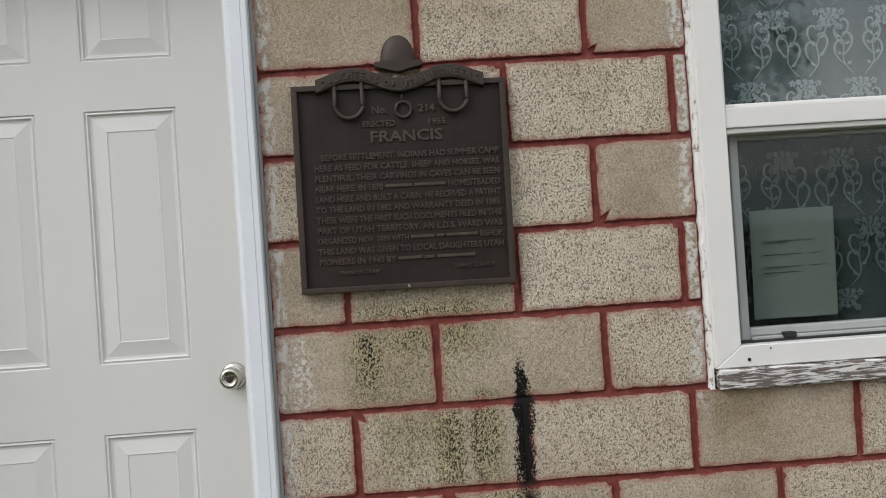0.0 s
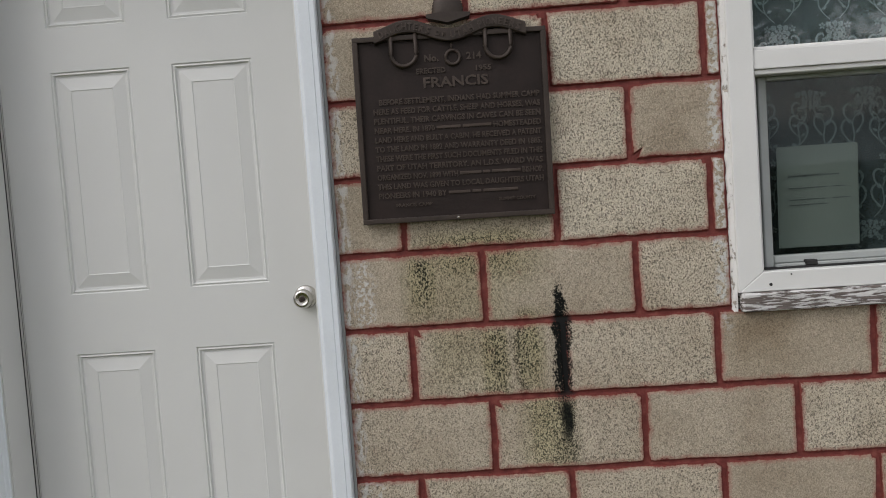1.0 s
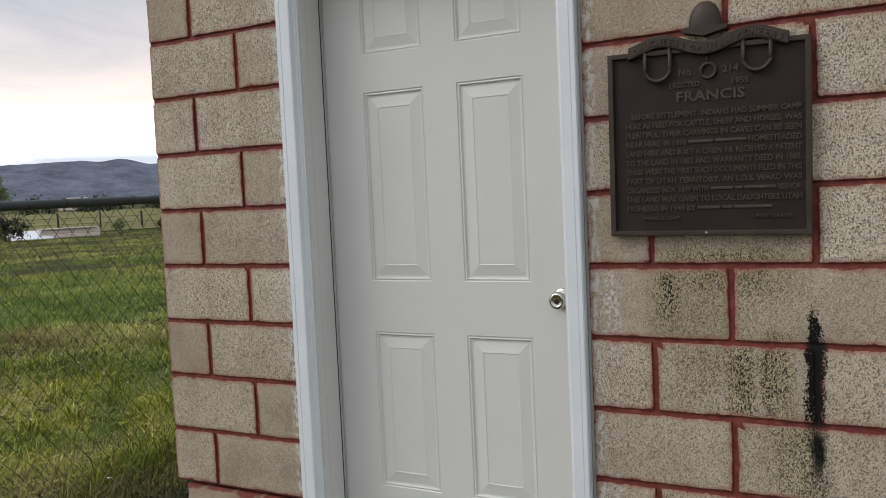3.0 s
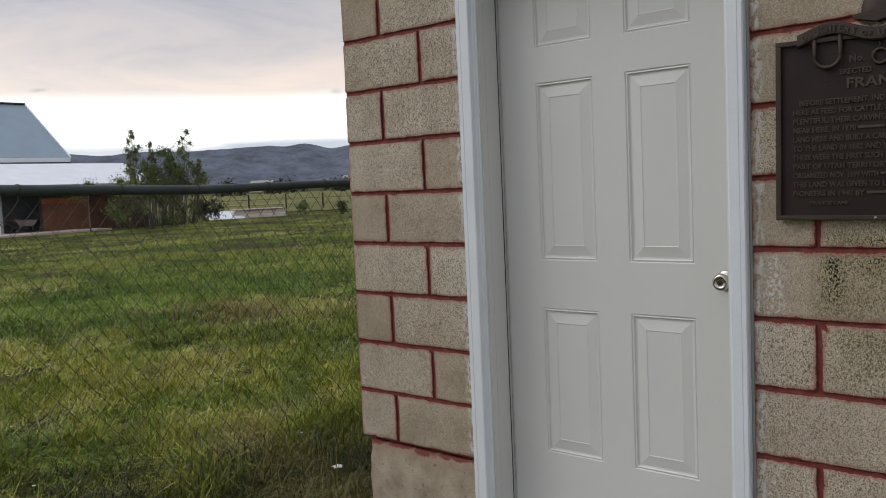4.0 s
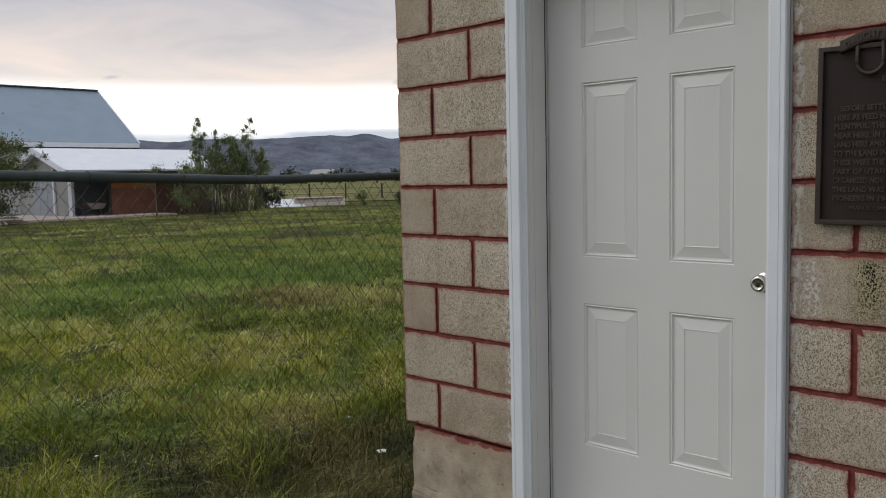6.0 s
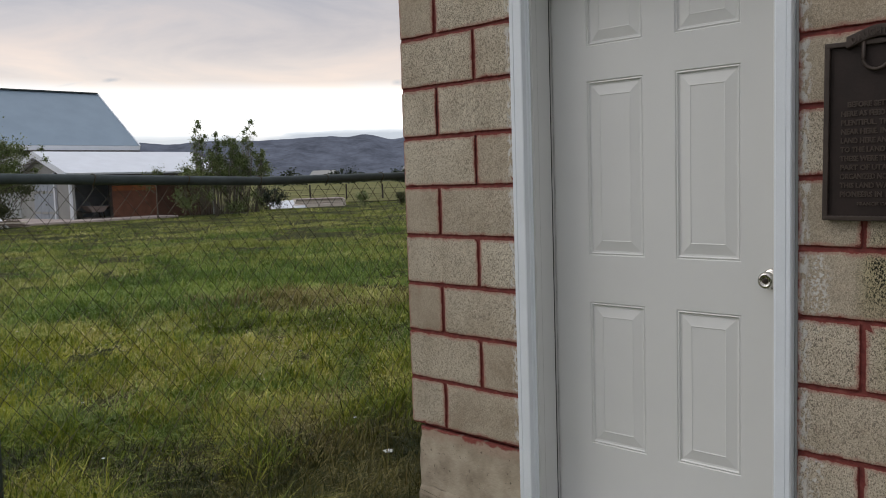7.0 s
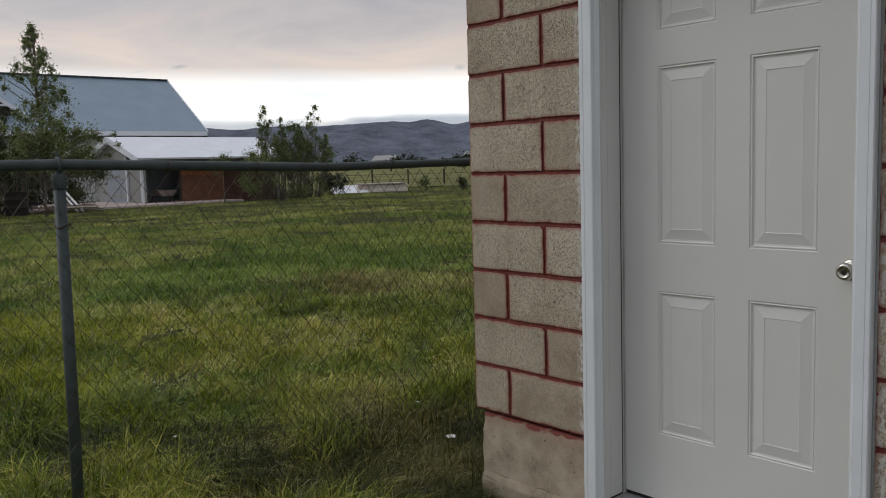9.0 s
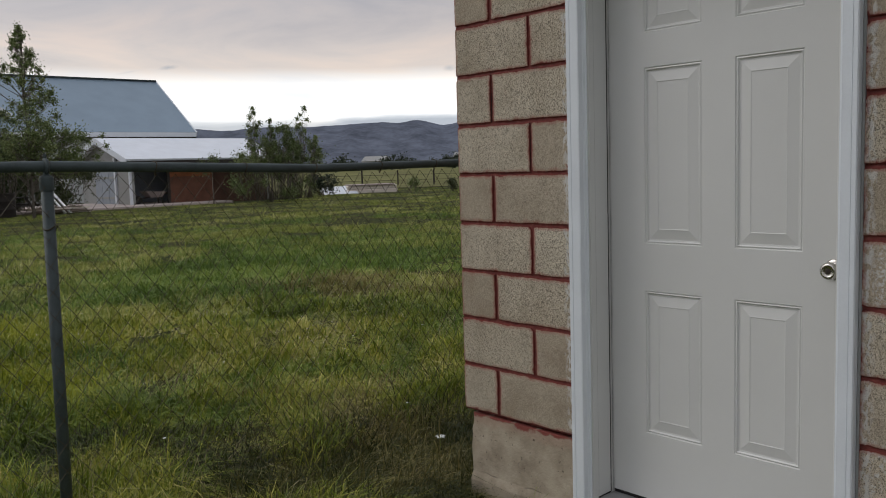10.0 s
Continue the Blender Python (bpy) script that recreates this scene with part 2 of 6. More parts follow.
def ground_material():
    m = Mat("meadow_soil", 0.95, spec=0.1)
    p = m.pos()
    a = m.noise(p, 0.35, 4, 0.6)
    b = m.noise(p, 5, 5, 0.65)
    c1 = m.ramp(b, [(0.3, (0.014, 0.020, 0.005)), (0.55, (0.034, 0.042, 0.010)), (0.75, (0.075, 0.075, 0.022))])
    c2 = m.ramp(b, [(0.3, (0.024, 0.026, 0.008)), (0.6, (0.060, 0.060, 0.018)), (0.8, (0.13, 0.12, 0.045))])
    m.color(m.mix(m.step(a, 0.40, 0.65), c1, c2)).bump(m.noise(p, 30, 4), 0.8, 0.03)
    return m.m


def grass_material(name, stops):
    m = Mat(name, 0.6, spec=0.25)
    g = m.n("ShaderNodeNewGeometry")
    r = g.outputs["Random Per Island"]
    a = m.noise(g.outputs["Position"], 0.42, 3, 0.6)
    b = m.noise(g.outputs["Position"], 1.9, 3, 0.6)
    f = m.math("ADD", m.math("MULTIPLY", r, 0.46), m.math("ADD", m.math("MULTIPLY", m.step(a, 0.38, 0.62), 0.30), m.math("MULTIPLY", m.step(b, 0.36, 0.64), 0.24)))
    m.color(m.ramp(f, stops))
    m.b.inputs["Subsurface Weight"].default_value = 0.0
    return m.m


M_BLOCK, M_MORTAR, M_GROUND = block_material(), mortar_material(), ground_material()
M_WHITE = plain("white_door_paint", (0.60, 0.605, 0.592), 0.42, 0, 0.03, 3.0, 300, 0.04, 0.4)
M_TRIM = plain("white_trim_paint", (0.66, 0.70, 0.74), 0.38, 0, 0.05, 6.0, 160, 0.06, 0.4)
M_VINYL = plain("white_vinyl", (0.69, 0.69, 0.675), 0.35, 0, 0.03, 5.0, 200, 0.03, 0.4)
M_FOUND = plain("old_concrete", (0.36, 0.30, 0.225), 0.9, 0, 0.22, 5.0, 90, 0.5, 0.2)
M_BRONZE = plain("dark_bronze", (0.040, 0.0285, 0.0225), 0.55, 0.2, 0.3, 14.0, 160, 0.25, 0.4)
M_GREY_AND_SHADE = plain("grey_and_shaded_boards", (0.27, 0.275, 0.27), 0.7, 0, 0.12, 1.5, 30, 0.05)
M_PLY_SHADE = plain("shaded_plywood", (0.075, 0.038, 0.026), 0.8, 0, 0.3, 1.8, 25, 0.2)
# plate darker, letters lighter: the relief's shade and light put into the bronze
M_FIELD = plain("shadowed_bronze", (0.0195, 0.0125, 0.0105), 0.6, 0.15, 0.3, 14.0, 160, 0.25, 0.3)
M_LETTER = plain("lit_bronze_letters", (0.062, 0.045, 0.036), 0.5, 0.25, 0.25, 40.0, 200, 0.2, 0.4)
M_STEEL = plain("satin_steel", (0.52, 0.50, 0.46), 0.27, 1.0, 0.06, 20.0, 200, 0.03)
M_GALV = plain("galvanised_steel", (0.050, 0.066, 0.069), 0.6, 0.1, 0.25, 14.0, 120, 0.15)
M_WIRE = plain("rusty_wire", (0.050, 0.040, 0.024), 0.65, 0.1, 0.4, 9.0, 120, 0.2)
M_RUBBER = plain("dark_seal_and_gap", (0.02, 0.02, 0.02), 0.7, 0, 0.2)
M_ROOF = plain("blue_metal_roofing", (0.20, 0.27, 0.34), 0.45, 0.2, 0.08, 0.8, 30, 0.05)
M_SIDING = plain("white_siding", (0.58, 0.60, 0.60), 0.6, 0, 0.08, 1.5, 30, 0.05)
M_SHEDROOF = plain("pale_metal_roofing", (0.66, 0.70, 0.76), 0.4, 0.1, 0.07, 1.5, 30, 0.05)
M_PLY = plain("orange_plywood", (0.135, 0.060, 0.038), 0.75, 0, 0.35, 1.8, 25, 0.2)
M_ORANGE = plain("orange_board", (0.22, 0.075, 0.028), 0.7, 0, 0.3, 2.5, 30, 0.2)
M_DOOR_AND_SHADE = plain("grey_door_and_shaded_wall", (0.25, 0.28, 0.32), 0.6, 0, 0.12, 2.0, 30, 0.05)
M_DARK = plain("dark_timber_and_shade", (0.035, 0.030, 0.027), 0.85, 0, 0.4, 3.0, 30, 0.2)
M_WOOD = plain("weathered_timber", (0.20, 0.165, 0.13), 0.85, 0, 0.3, 3.0, 40, 0.3)
M_SLAB = plain("pale_concrete_slab", (0.42, 0.36, 0.34), 0.9, 0, 0.15, 1.0, 20, 0.2)
M_WHITEMETAL = plain("white_enamel", (0.75, 0.77, 0.78), 0.4, 0, 0.05)
M_CREAM = plain("cream_board", (0.62, 0.56, 0.50), 0.6, 0, 0.1)
M_BARK = plain("grey_bark", (0.16, 0.14, 0.12), 0.9, 0, 0.3, 8.0, 40, 0.5)
# blue-grey base colour carries the distance haze of the hills
M_HILL = plain("hazed_scrub_hill", (0.108, 0.122, 0.156), 1.0, 0, 0.42, 0.011, 0.06, 0.0, 0.0)
M_PASTURE = plain("hay_pasture", (0.125, 0.125, 0.045), 0.95, 0, 0.50, 0.11, 1.6, 0.3, 0.1)

# ---------------------------------------------------------------- builders


def world_of(ob):
    v = Vector((0, 0, 0))
    while ob:
        v += ob.location
        ob = ob.parent
    return v


def part(name, bm, mat, parent, label="", local=False, smooth=False):
    """Links a bmesh as one mesh object under a thing or a part."""
    me = bpy.data.meshes.new(name)
    if not local and parent is not None:
        bm.transform(Matrix.Translation(-world_of(parent)))
    bmesh.ops.recalc_face_normals(bm, faces=bm.faces)
    bm.to_mesh(me)
    bm.free()
    if smooth:
        me.polygons.foreach_set("use_smooth", [True] * len(me.polygons))
    me.materials.append(mat)
    ob = new(name, me)
    ob.parent = parent
    if label:
        tagged(ob, label)
    return ob


def thing(name, label, category, at=(0, 0, 0), group="", kind="", turn=0.0):
    ob = new(name)
    ob.location = at
    ob.rotation_euler.z = radians(turn)
    ob.empty_display_size = 0.1
    return tagged(ob, label, category, group, kind)


def solid(name, bm, mat, label, category, kind="", group="", smooth=False):
    ob = part(name, bm, mat, None, smooth=smooth)
    return tagged(ob, label, category, group, kind)


def box(bm, x0, x1, y0, y1, z0, z1, bevel=0.0, seg=1):
    r = bmesh.ops.create_cube(bm, size=1.0, matrix=Matrix.Translation(((x0 + x1) / 2, (y0 + y1) / 2, (z0 + z1) / 2)) @ Matrix.Diagonal((x1 - x0, y1 - y0, z1 - z0, 1)))
    if bevel:
        es = list({e for v in r["verts"] for e in v.link_edges})
        bmesh.ops.bevel(bm, geom=es, offset=bevel, segments=seg, affect="EDGES", profile=0.7)
    return bm


def boxed(*a, **k):
    return box(bmesh.new(), *a, **k)


def beam(bm, a, b, w, h=None, bevel=0.0):
    """A squared bar from a to b."""
    a, b = Vector(a), Vector(b)
    d = b - a
    q = d.to_track_quat("Z", "Y").to_matrix().to_4x4()
    m = Matrix.Translation((a + b) / 2) @ q @ Matrix.Diagonal((w, h or w, d.length, 1))
    r = bmesh.ops.create_cube(bm, size=1.0, matrix=m)
    if bevel:
        es = list({e for v in r["verts"] for e in v.link_edges})
        bmesh.ops.bevel(bm, geom=es, offset=bevel, segments=1, affect="EDGES")
    return bm


def tube(bm, pts, radius, sides=8, closed=False, radii=None):
    """A round bar along points."""
    pts = [Vector(p) for p in pts]
    n = len(pts)
    rings = []
    for i, p in enumerate(pts):
        a = pts[i - 1] if (i or closed) else pts[0]
        b = pts[(i + 1) % n] if (i < n - 1 or closed) else pts[-1]
        q = (b - a).normalized().to_track_quat("Z", "Y").to_matrix()
        r = radii[i] if radii else radius
        rings.append([bm.verts.new(p + q @ Vector((r * math.cos(2 * math.pi * k / sides), r * math.sin(2 * math.pi * k / sides), 0))) for k in range(sides)])
    for i in range(n if closed else n - 1):
        u, v = rings[i], rings[(i + 1) % n]
        for k in range(sides):
            bm.faces.new((u[k], u[(k + 1) % sides], v[(k + 1) % sides], v[k]))
    if not closed:
        bm.faces.new(rings[0][::-1])
        bm.faces.new(rings[-1])
    return bm


def lathe(bm, profile, m=Matrix(), sides=24):
    """Turned round z: profile rows of radius, height."""
    rings = [[bm.verts.new(m @ Vector((r * math.cos(2 * math.pi * k / sides), r * math.sin(2 * math.pi * k / sides), h))) for k in range(sides)] for r, h in profile]
    for u, v in zip(rings, rings[1:]):
        for k in range(sides):
            bm.faces.new((u[k], u[(k + 1) % sides], v[(k + 1) % sides], v[k]))
    bm.faces.new(rings[0][::-1])
    bm.faces.new(rings[-1])
    return bm


def prism(bm, outline, y0, y1):
    """An outline in x, z drawn out from y0 to y1."""
    a = [bm.verts.new((x, y0, z)) for x, z in outline]
    b = [bm.verts.new((x, y1, z)) for x, z in outline]
    bm.faces.new(a)
    bm.faces.new(b[::-1])
    n = len(outline)
    for i in range(n):
        bm.faces.new((a[i], b[i], b[(i + 1) % n], a[(i + 1) % n]))
    return bm


C = 0.2032            # course height and half a block
GZ = -0.38            # ground by the wall

# ---------------------------------------------------------------- ground and distance


def rise(d):
    """The valley floor climbs gently towards the hills."""
    return float(np.interp(d, (0, 60, 100, 200, 400, 900, 2000, 4200), (0, 0, 0.15, 0.8, 2.3, 7.0, 18.0, 18.0)))


def ground():
    bm = bmesh.new()
    rows = []
    rings = [0.0, 2, 4, 6, 8, 11, 15, 20, 28, 40, 60, 100, 200, 400, 900, 2000, 4200]
    c = bm.verts.new((1, 0, GZ))
    for r in rings[1:]:
        k = 48
        rows.append([bm.verts.new((1 + r * math.cos(2 * math.pi * i / k), r * math.sin(2 * math.pi * i / k),
                                   GZ + rise(r))) for i in range(k)])
    for i in range(48):
        bm.faces.new((c, rows[0][i], rows[0][(i + 1) % 48]))
        for u, v in zip(rows, rows[1:]):
            bm.faces.new((u[i], v[i], v[(i + 1) % 48], u[(i + 1) % 48]))
    return solid("ground", bm, M_GROUND, "flat grassy meadow ground with bare dry patches", "ground", "structure", smooth=True)


ground()
pasture = bmesh.new()
strips = []
for d in (58, 80, 100, 140, 200, 300):
    strips.append([pasture.verts.new((d * math.sin(radians(az)), d * math.cos(radians(az)), GZ + rise(d) + 0.06)) for az in range(-76, -29, 2)])
for u, v in zip(strips, strips[1:]):
    for i in range(len(u) - 1):
        pasture.faces.new((u[i], u[i + 1], v[i + 1], v[i]))
solid("field", pasture, M_PASTURE, "yellow-green hay pasture beyond the post fence", "field", "structure")


def hills():
    """A long low ridge beyond the valley."""
    bm = bmesh.new()
    D = 3200.0
    prev = None
    ridge = [(-120, 150), (-75, 168), (-63.5, 171), (-61.6, 162), (-59, 173), (-56, 170), (-54.5, 174), (-51, 182), (-49.9, 177), (-48.6, 187), (-46.8, 164), (-45.6, 174), (-42, 160), (-10, 150)]
    for i in range(367):
        az = -120 + i * 0.3
        h = 2.0 * noise.noise((az * 1.7, 7, 0)) + 1.2 * noise.noise((az * 5.1, 2, 0))
        for (a0, h0), (a1, h1) in zip(ridge, ridge[1:]):
            if a0 <= az < a1:
                f = (az - a0) / (a1 - a0)
                h += h0 + (h1 - h0) * (0.5 * f + 0.5 * f * f * (3 - 2 * f))
        s, co = math.sin(radians(az)), math.cos(radians(az))
        col = []
        for k, (d, f) in enumerate(((D - 900, 0.0), (D - 700, 0.10), (D - 450, 0.34), (D - 200, 0.72), (D, 1.0), (D + 400, 0.6), (D + 800, 0))):
            wob = 14 * noise.noise((az * 0.8 + 11, k * 2.3, 1)) if 0 < k < 4 else 0
            col.append(bm.verts.new((d * s, d * co, GZ + h * f + wob)))
        if prev:
            for a, b, c2, d2 in zip(prev, prev[1:], col[1:], col):
                bm.faces.new((a, b, c2, d2))
        prev = col
    return solid("backdrop", bm, M_HILL, "long ridge of scrubby hills far away, blue-grey with painted haze", "hills", "structure", smooth=True)


hills()

# ---------------------------------------------------------------- the block building
DX0, DX1, DZ1 = 0.610, 1.630, 1.86       # door opening
WX0, WX1, WZ0, WZ1 = 2.68, 3.60, 0.60, 1.87  # window opening
WALL_X1, WALL_Z1, WALL_T = 5.29, 11 * C, 0.20


def wall_core():
    bm = bmesh.new()
    y0, y1 = 0.0065, WALL_T
    box(bm, 0.002, DX0, y0, y1, 0, WALL_Z1)
    box(bm, DX0, DX1, y0, y1, DZ1, WALL_Z1)
    box(bm, DX1, WX0, y0, y1, 0, WALL_Z1)
    box(bm, WX0, WX1, y0, y1, 0, WZ0)
    box(bm, WX0, WX1, y0, y1, WZ1, WALL_Z1)
    box(bm, WX1, WALL_X1, y0, y1, 0, WALL_Z1)
    return solid("wall_south", bm, M_MORTAR, "pitted tan concrete block wall with red painted mortar joints", "wall", "structure")


wall = wall_core()


# joints with mortar gone at one side; dark strips stand for the shadow
for jx, k0 in ((0.3985, 5), (0.1955, 6), (0.3985, 9)):
    part("joint_gap_shadow", boxed(jx - 0.003, jx + 0.003, 0.0045, 0.0064, k0 * C + 0.006, (k0 + 1) * C - 0.006), M_RUBBER, wall, "dark open joint")


def footing(x0, x1):
    """Cast footing with a chipped corner and a rough lower lift that stands a little proud."""
    bm = bmesh.new()
    n = 14
    rows = []
    for i in range(n + 1):
        z = GZ - 0.15 + (0.138 - GZ) * i / n
        low = z < -0.272
        a = x0 + 0.012 * noise.noise((z * 14, 2.0, 0)) + (0.012 if z > -0.06 else 0) - (0.008 if low else 0)
        y = -0.003 - (0.007 if low else 0) + 0.003 * noise.noise((z * 20, 5.0, 0))
        rows.append([bm.verts.new(p) for p in ((a, 0.198, z), (a, y + 0.016, z), (a + 0.014, y, z), ((a + x1) / 2, y + 0.003 * noise.noise((z * 9, 9, 0)), z), (x1, y, z), (x1, 0.198, z))])
    for u, v in zip(rows, rows[1:]):
        for k in range(5):
            bm.faces.new((u[k], u[k + 1], v[k + 1], v[k]))
    bm.faces.new(rows[-1])
    return bm


def footing_material():
    m = Mat("stained_footing", 0.9, spec=0.2)
    p = m.pos()
    xyz = m.n("ShaderNodeSeparateXYZ")
    m.l(p, xyz.inputs[0])
    z = xyz.outputs["Z"]
    a = m.noise(p, 7, 5, 0.6)
    c = m.ramp(a, [(0.3, (0.24, 0.20, 0.15)), (0.5, (0.37, 0.315, 0.24)), (0.72, (0.47, 0.41, 0.32))])
    pit = m.step(m.noise(p, 60, 3), 0.36, 0.30)
    c = m.mix(m.math("MULTIPLY", pit, 0.7), c, (0.10, 0.085, 0.065))
    crack = m.math("ABSOLUTE", m.math("ADD", z, m.math("MULTIPLY_ADD", m.noise(p, 6, 4), 0.06, 0.24)))
    c = m.mix(m.math("MULTIPLY", m.math("MULTIPLY", m.step(crack, 0.004, 0.001), m.step(m.noise(p, 9, 2), 0.45, 0.55)), 0.45), c, (0.06, 0.05, 0.04))
    red = m.step(m.math("ADD", z, m.math("MULTIPLY_ADD", m.noise(p, 16, 4), 0.07, -0.035)), -0.026, -0.012)
    c = m.mix(red, c, (0.205, 0.048, 0.042))
    halo = m.step(m.math("ADD", z, m.math("MULTIPLY_ADD", m.noise(p, 12, 4), 0.1, -0.05)), -0.075, -0.03)
    c = m.mix(m.math("MULTIPLY", halo, 0.25), c, (0.25, 0.10, 0.075))
    m.color(c).bump(m.math("ADD", m.noise(p, 90, 3), m.math("MULTIPLY", pit, -1.0)), 0.6, 0.004)
    return m.m


M_FOOT = footing_material()

foundation = solid("wall_base", footing(0.028, DX0), M_FOOT, "stained old concrete footing below the blocks", "footing", "structure")
solid("wall_base_east", footing(DX1, WALL_X1), M_FOOT, "stained old concrete footing below the blocks", "footing", "structure")
side = bmesh.new()
box(side, 0.004, 0.19, WALL_T, 6.2, GZ - 0.15, WALL_Z1)
solid("wall_west", side, M_FOUND, "plain concrete side wall", "wall", "structure")
solid("wall_east", boxed(WALL_X1 - 0.19, WALL_X1, WALL_T, 6.2, GZ - 0.15, WALL_Z1), M_FOUND, "plain concrete side wall", "wall", "structure")
solid("wall_north", boxed(0.19, WALL_X1 - 0.19, 6.0, 6.2, GZ - 0.15, WALL_Z1), M_FOUND, "plain concrete back wall", "wall", "structure")
solid("floor", boxed(0.19, WALL_X1 - 0.19, WALL_T, 6.0, GZ - 0.1, -0.21), M_SLAB, "plain concrete floor", "floor", "structure")
solid("ceiling", boxed(-0.15, WALL_X1 + 0.15, -0.12, 6.35, WALL_Z1, WALL_Z1 + 0.12), M_SIDING, "plain flat roof deck", "ceiling", "structure")

# ---------------------------------------------------------------- door
DY = 0.13
LEAF = (0.6892, 1.563, -0.216, 1.816)
COLS = ((0.836, 1.065), (1.185, 1.413))
ROWS = ((0.038, 0.575), (0.749, 1.383), (1.507, 1.732))


def quad(bm, x0, x1, z0, z1, y):
    bm.faces.new([bm.verts.new(p) for p in ((x0, y, z0), (x1, y, z0), (x1, y, z1), (x0, y, z1))])


def panel_mesh(x0, x1, z0, z1):
    """A pressed panel: a fine groove, a flat band, a sloped raise and the field."""
    bm = bmesh.new()
    steps = ((0.0, 0.0), (0.003, 0.0035), (0.008, 0.0015), (0.012, 0.0070), (0.018, 0.0078), (0.050, 0.0025), (0.0535, 0.0016), (0.056, 0.0032))
    rings = []
    for i, d in steps:
        rings.append([bm.verts.new(p) for p in ((x0 + i, DY + d, z0 + i), (x1 - i, DY + d, z0 + i), (x1 - i, DY + d, z1 - i), (x0 + i, DY + d, z1 - i))])
    for u, v in zip(rings, rings[1:]):
        for k in range(4):
            bm.faces.new((u[k], u[(k + 1) % 4], v[(k + 1) % 4], v[k]))
    bm.faces.new(rings[-1])
    return bm


def mold(x_out, s, width, z0, z1):
    """Brick moulding drawn up from z0 to z1; s is the side towards the door."""
    prof = [(0, 0.0), (0, -0.027), (0.004, -0.031), (0.018, -0.031), (0.0195, -0.0292), (0.021, -0.031), (0.055, -0.031), (0.0585, -0.029), (0.063, -0.014), (0.066, -0.012), (0.070, -0.005), (0.074, -0.004), (0.074, 0.0)]
    k = width / 0.074
    bm = bmesh.new()
    a = [bm.verts.new((x_out + s * p * k, y, z0)) for p, y in prof]
    b = [bm.verts.new((x_out + s * p * k, y, z1)) for p, y in prof]
    for i in range(len(prof)):
        j = (i + 1) % len(prof)
        bm.faces.new((a[i], a[j], b[j], b[i]))
    bm.faces.new(a)
    bm.faces.new(b)
    return bm


def door():
    d = thing("door_1", "closed white six-panel entry door in a white frame", "door", (1.125, DY, -0.235), kind="structure")
    x0, x1, z0, z1 = LEAF
    bm = bmesh.new()
    xs = [x0, *[v for c in COLS for v in c], x1]
    zs = [z0, *[v for r in ROWS for v in r], z1]
    for i in range(5):
        for j in range(7):
            if i % 2 == 1 and j % 2 == 1:
                continue
            quad(bm, xs[i], xs[i + 1], zs[j], zs[j + 1], DY)
    bmesh.ops.remove_doubles(bm, verts=bm.verts, dist=1e-5)
    rim = [e for e in bm.edges if e.is_boundary and all(abs(v.co.x - x0) < 1e-5 or abs(v.co.x - x1) < 1e-5 or abs(v.co.z - z0) < 1e-5 or abs(v.co.z - z1) < 1e-5 for v in e.verts)]
    r = bmesh.ops.extrude_edge_only(bm, edges=rim)
    for v in r["geom"]:
        if isinstance(v, bmesh.types.BMVert):
            v.co.y += 0.044
    leaf = part("leaf", bm, M_WHITE, d)
    for c in COLS:
        for rw in ROWS:
            part("panel", panel_mesh(*c, *rw), M_WHITE, leaf)
    part("back_sheet", boxed(x0 + 0.002, x1 - 0.002, DY + 0.03, DY + 0.043, z0, z1), M_WHITE, leaf)
    # frame
    part("jamb", boxed(0.640, 0.6808, -0.004, 0.195, -0.262, 1.855, 0.002), M_WHITE, d)
    part("jamb", boxed(1.5685, 1.624, -0.004, 0.195, -0.262, 1.855, 0.002), M_WHITE, d)
    part("head_jamb", boxed(0.681, 1.5683, -0.007, 0.195, 1.821, 1.855, 0.002), M_TRIM, d)
    part("moulding", mold(0.609, 1, 0.072, -0.37, 1.86), M_TRIM, d)
    part("moulding", mold(1.632, -1, 0.060, -0.37, 1.86), M_TRIM, d)
    part("sealant", boxed(1.6322, 1.6405, -0.0045, 0.006, -0.26, 1.86, 0.0015), M_GREY_AND_SHADE, d, "grey weathered sealant bead")
    part("head_moulding", boxed(0.606, 1.632, -0.031, 0.0, 1.862, 1.925, 0.004), M_TRIM, d)
    part("joint_line", boxed(0.6806, 0.6816, 0.1165, 0.1215, -0.228, 1.82), M_RUBBER, d, "dark open joint")
    part("joint_line", boxed(0.6806, 0.6814, 0.0385, 0.0408, -0.228, 1.82), M_DARK, d, "dark open joint")
    part("joint_line", boxed(0.6806, 0.6836, 0.0415, 0.1150, -0.2305, -0.2265), M_RUBBER, d, "dark open joint")
    part("stop_bead", boxed(0.6809, 0.6842, 0.0060, 0.0375, -0.228, 1.82, 0.001), M_WHITE, d)
    part("weather_strip", boxed(0.6811, 0.6832, DY + 0.004, DY + 0.03, -0.22, 1.82), M_RUBBER, d, "dark rubber seal")
    part("seal_bulb", boxed(0.6833, 0.6866, DY + 0.001, DY + 0.03, -0.22, 1.82, 0.001), M_WHITE, d)
    part("weather_strip", boxed(0.6867, 0.6890, DY + 0.005, DY + 0.03, -0.22, 1.82), M_RUBBER, d, "dark rubber seal")
    part("weather_strip", boxed(1.5635, 1.5683, DY + 0.004, DY + 0.03, -0.22, 1.82), M_RUBBER, d, "dark rubber seal")
    part("weather_strip", boxed(x0, x1, DY + 0.004, DY + 0.03, -0.23, -0.217), M_RUBBER, d, "dark rubber seal")
    part("threshold", boxed(0.6812, 1.568, -0.035, 0.20, -0.262, -0.231, 0.006, 2), M_GREY_AND_SHADE, d, "pale worn sill")
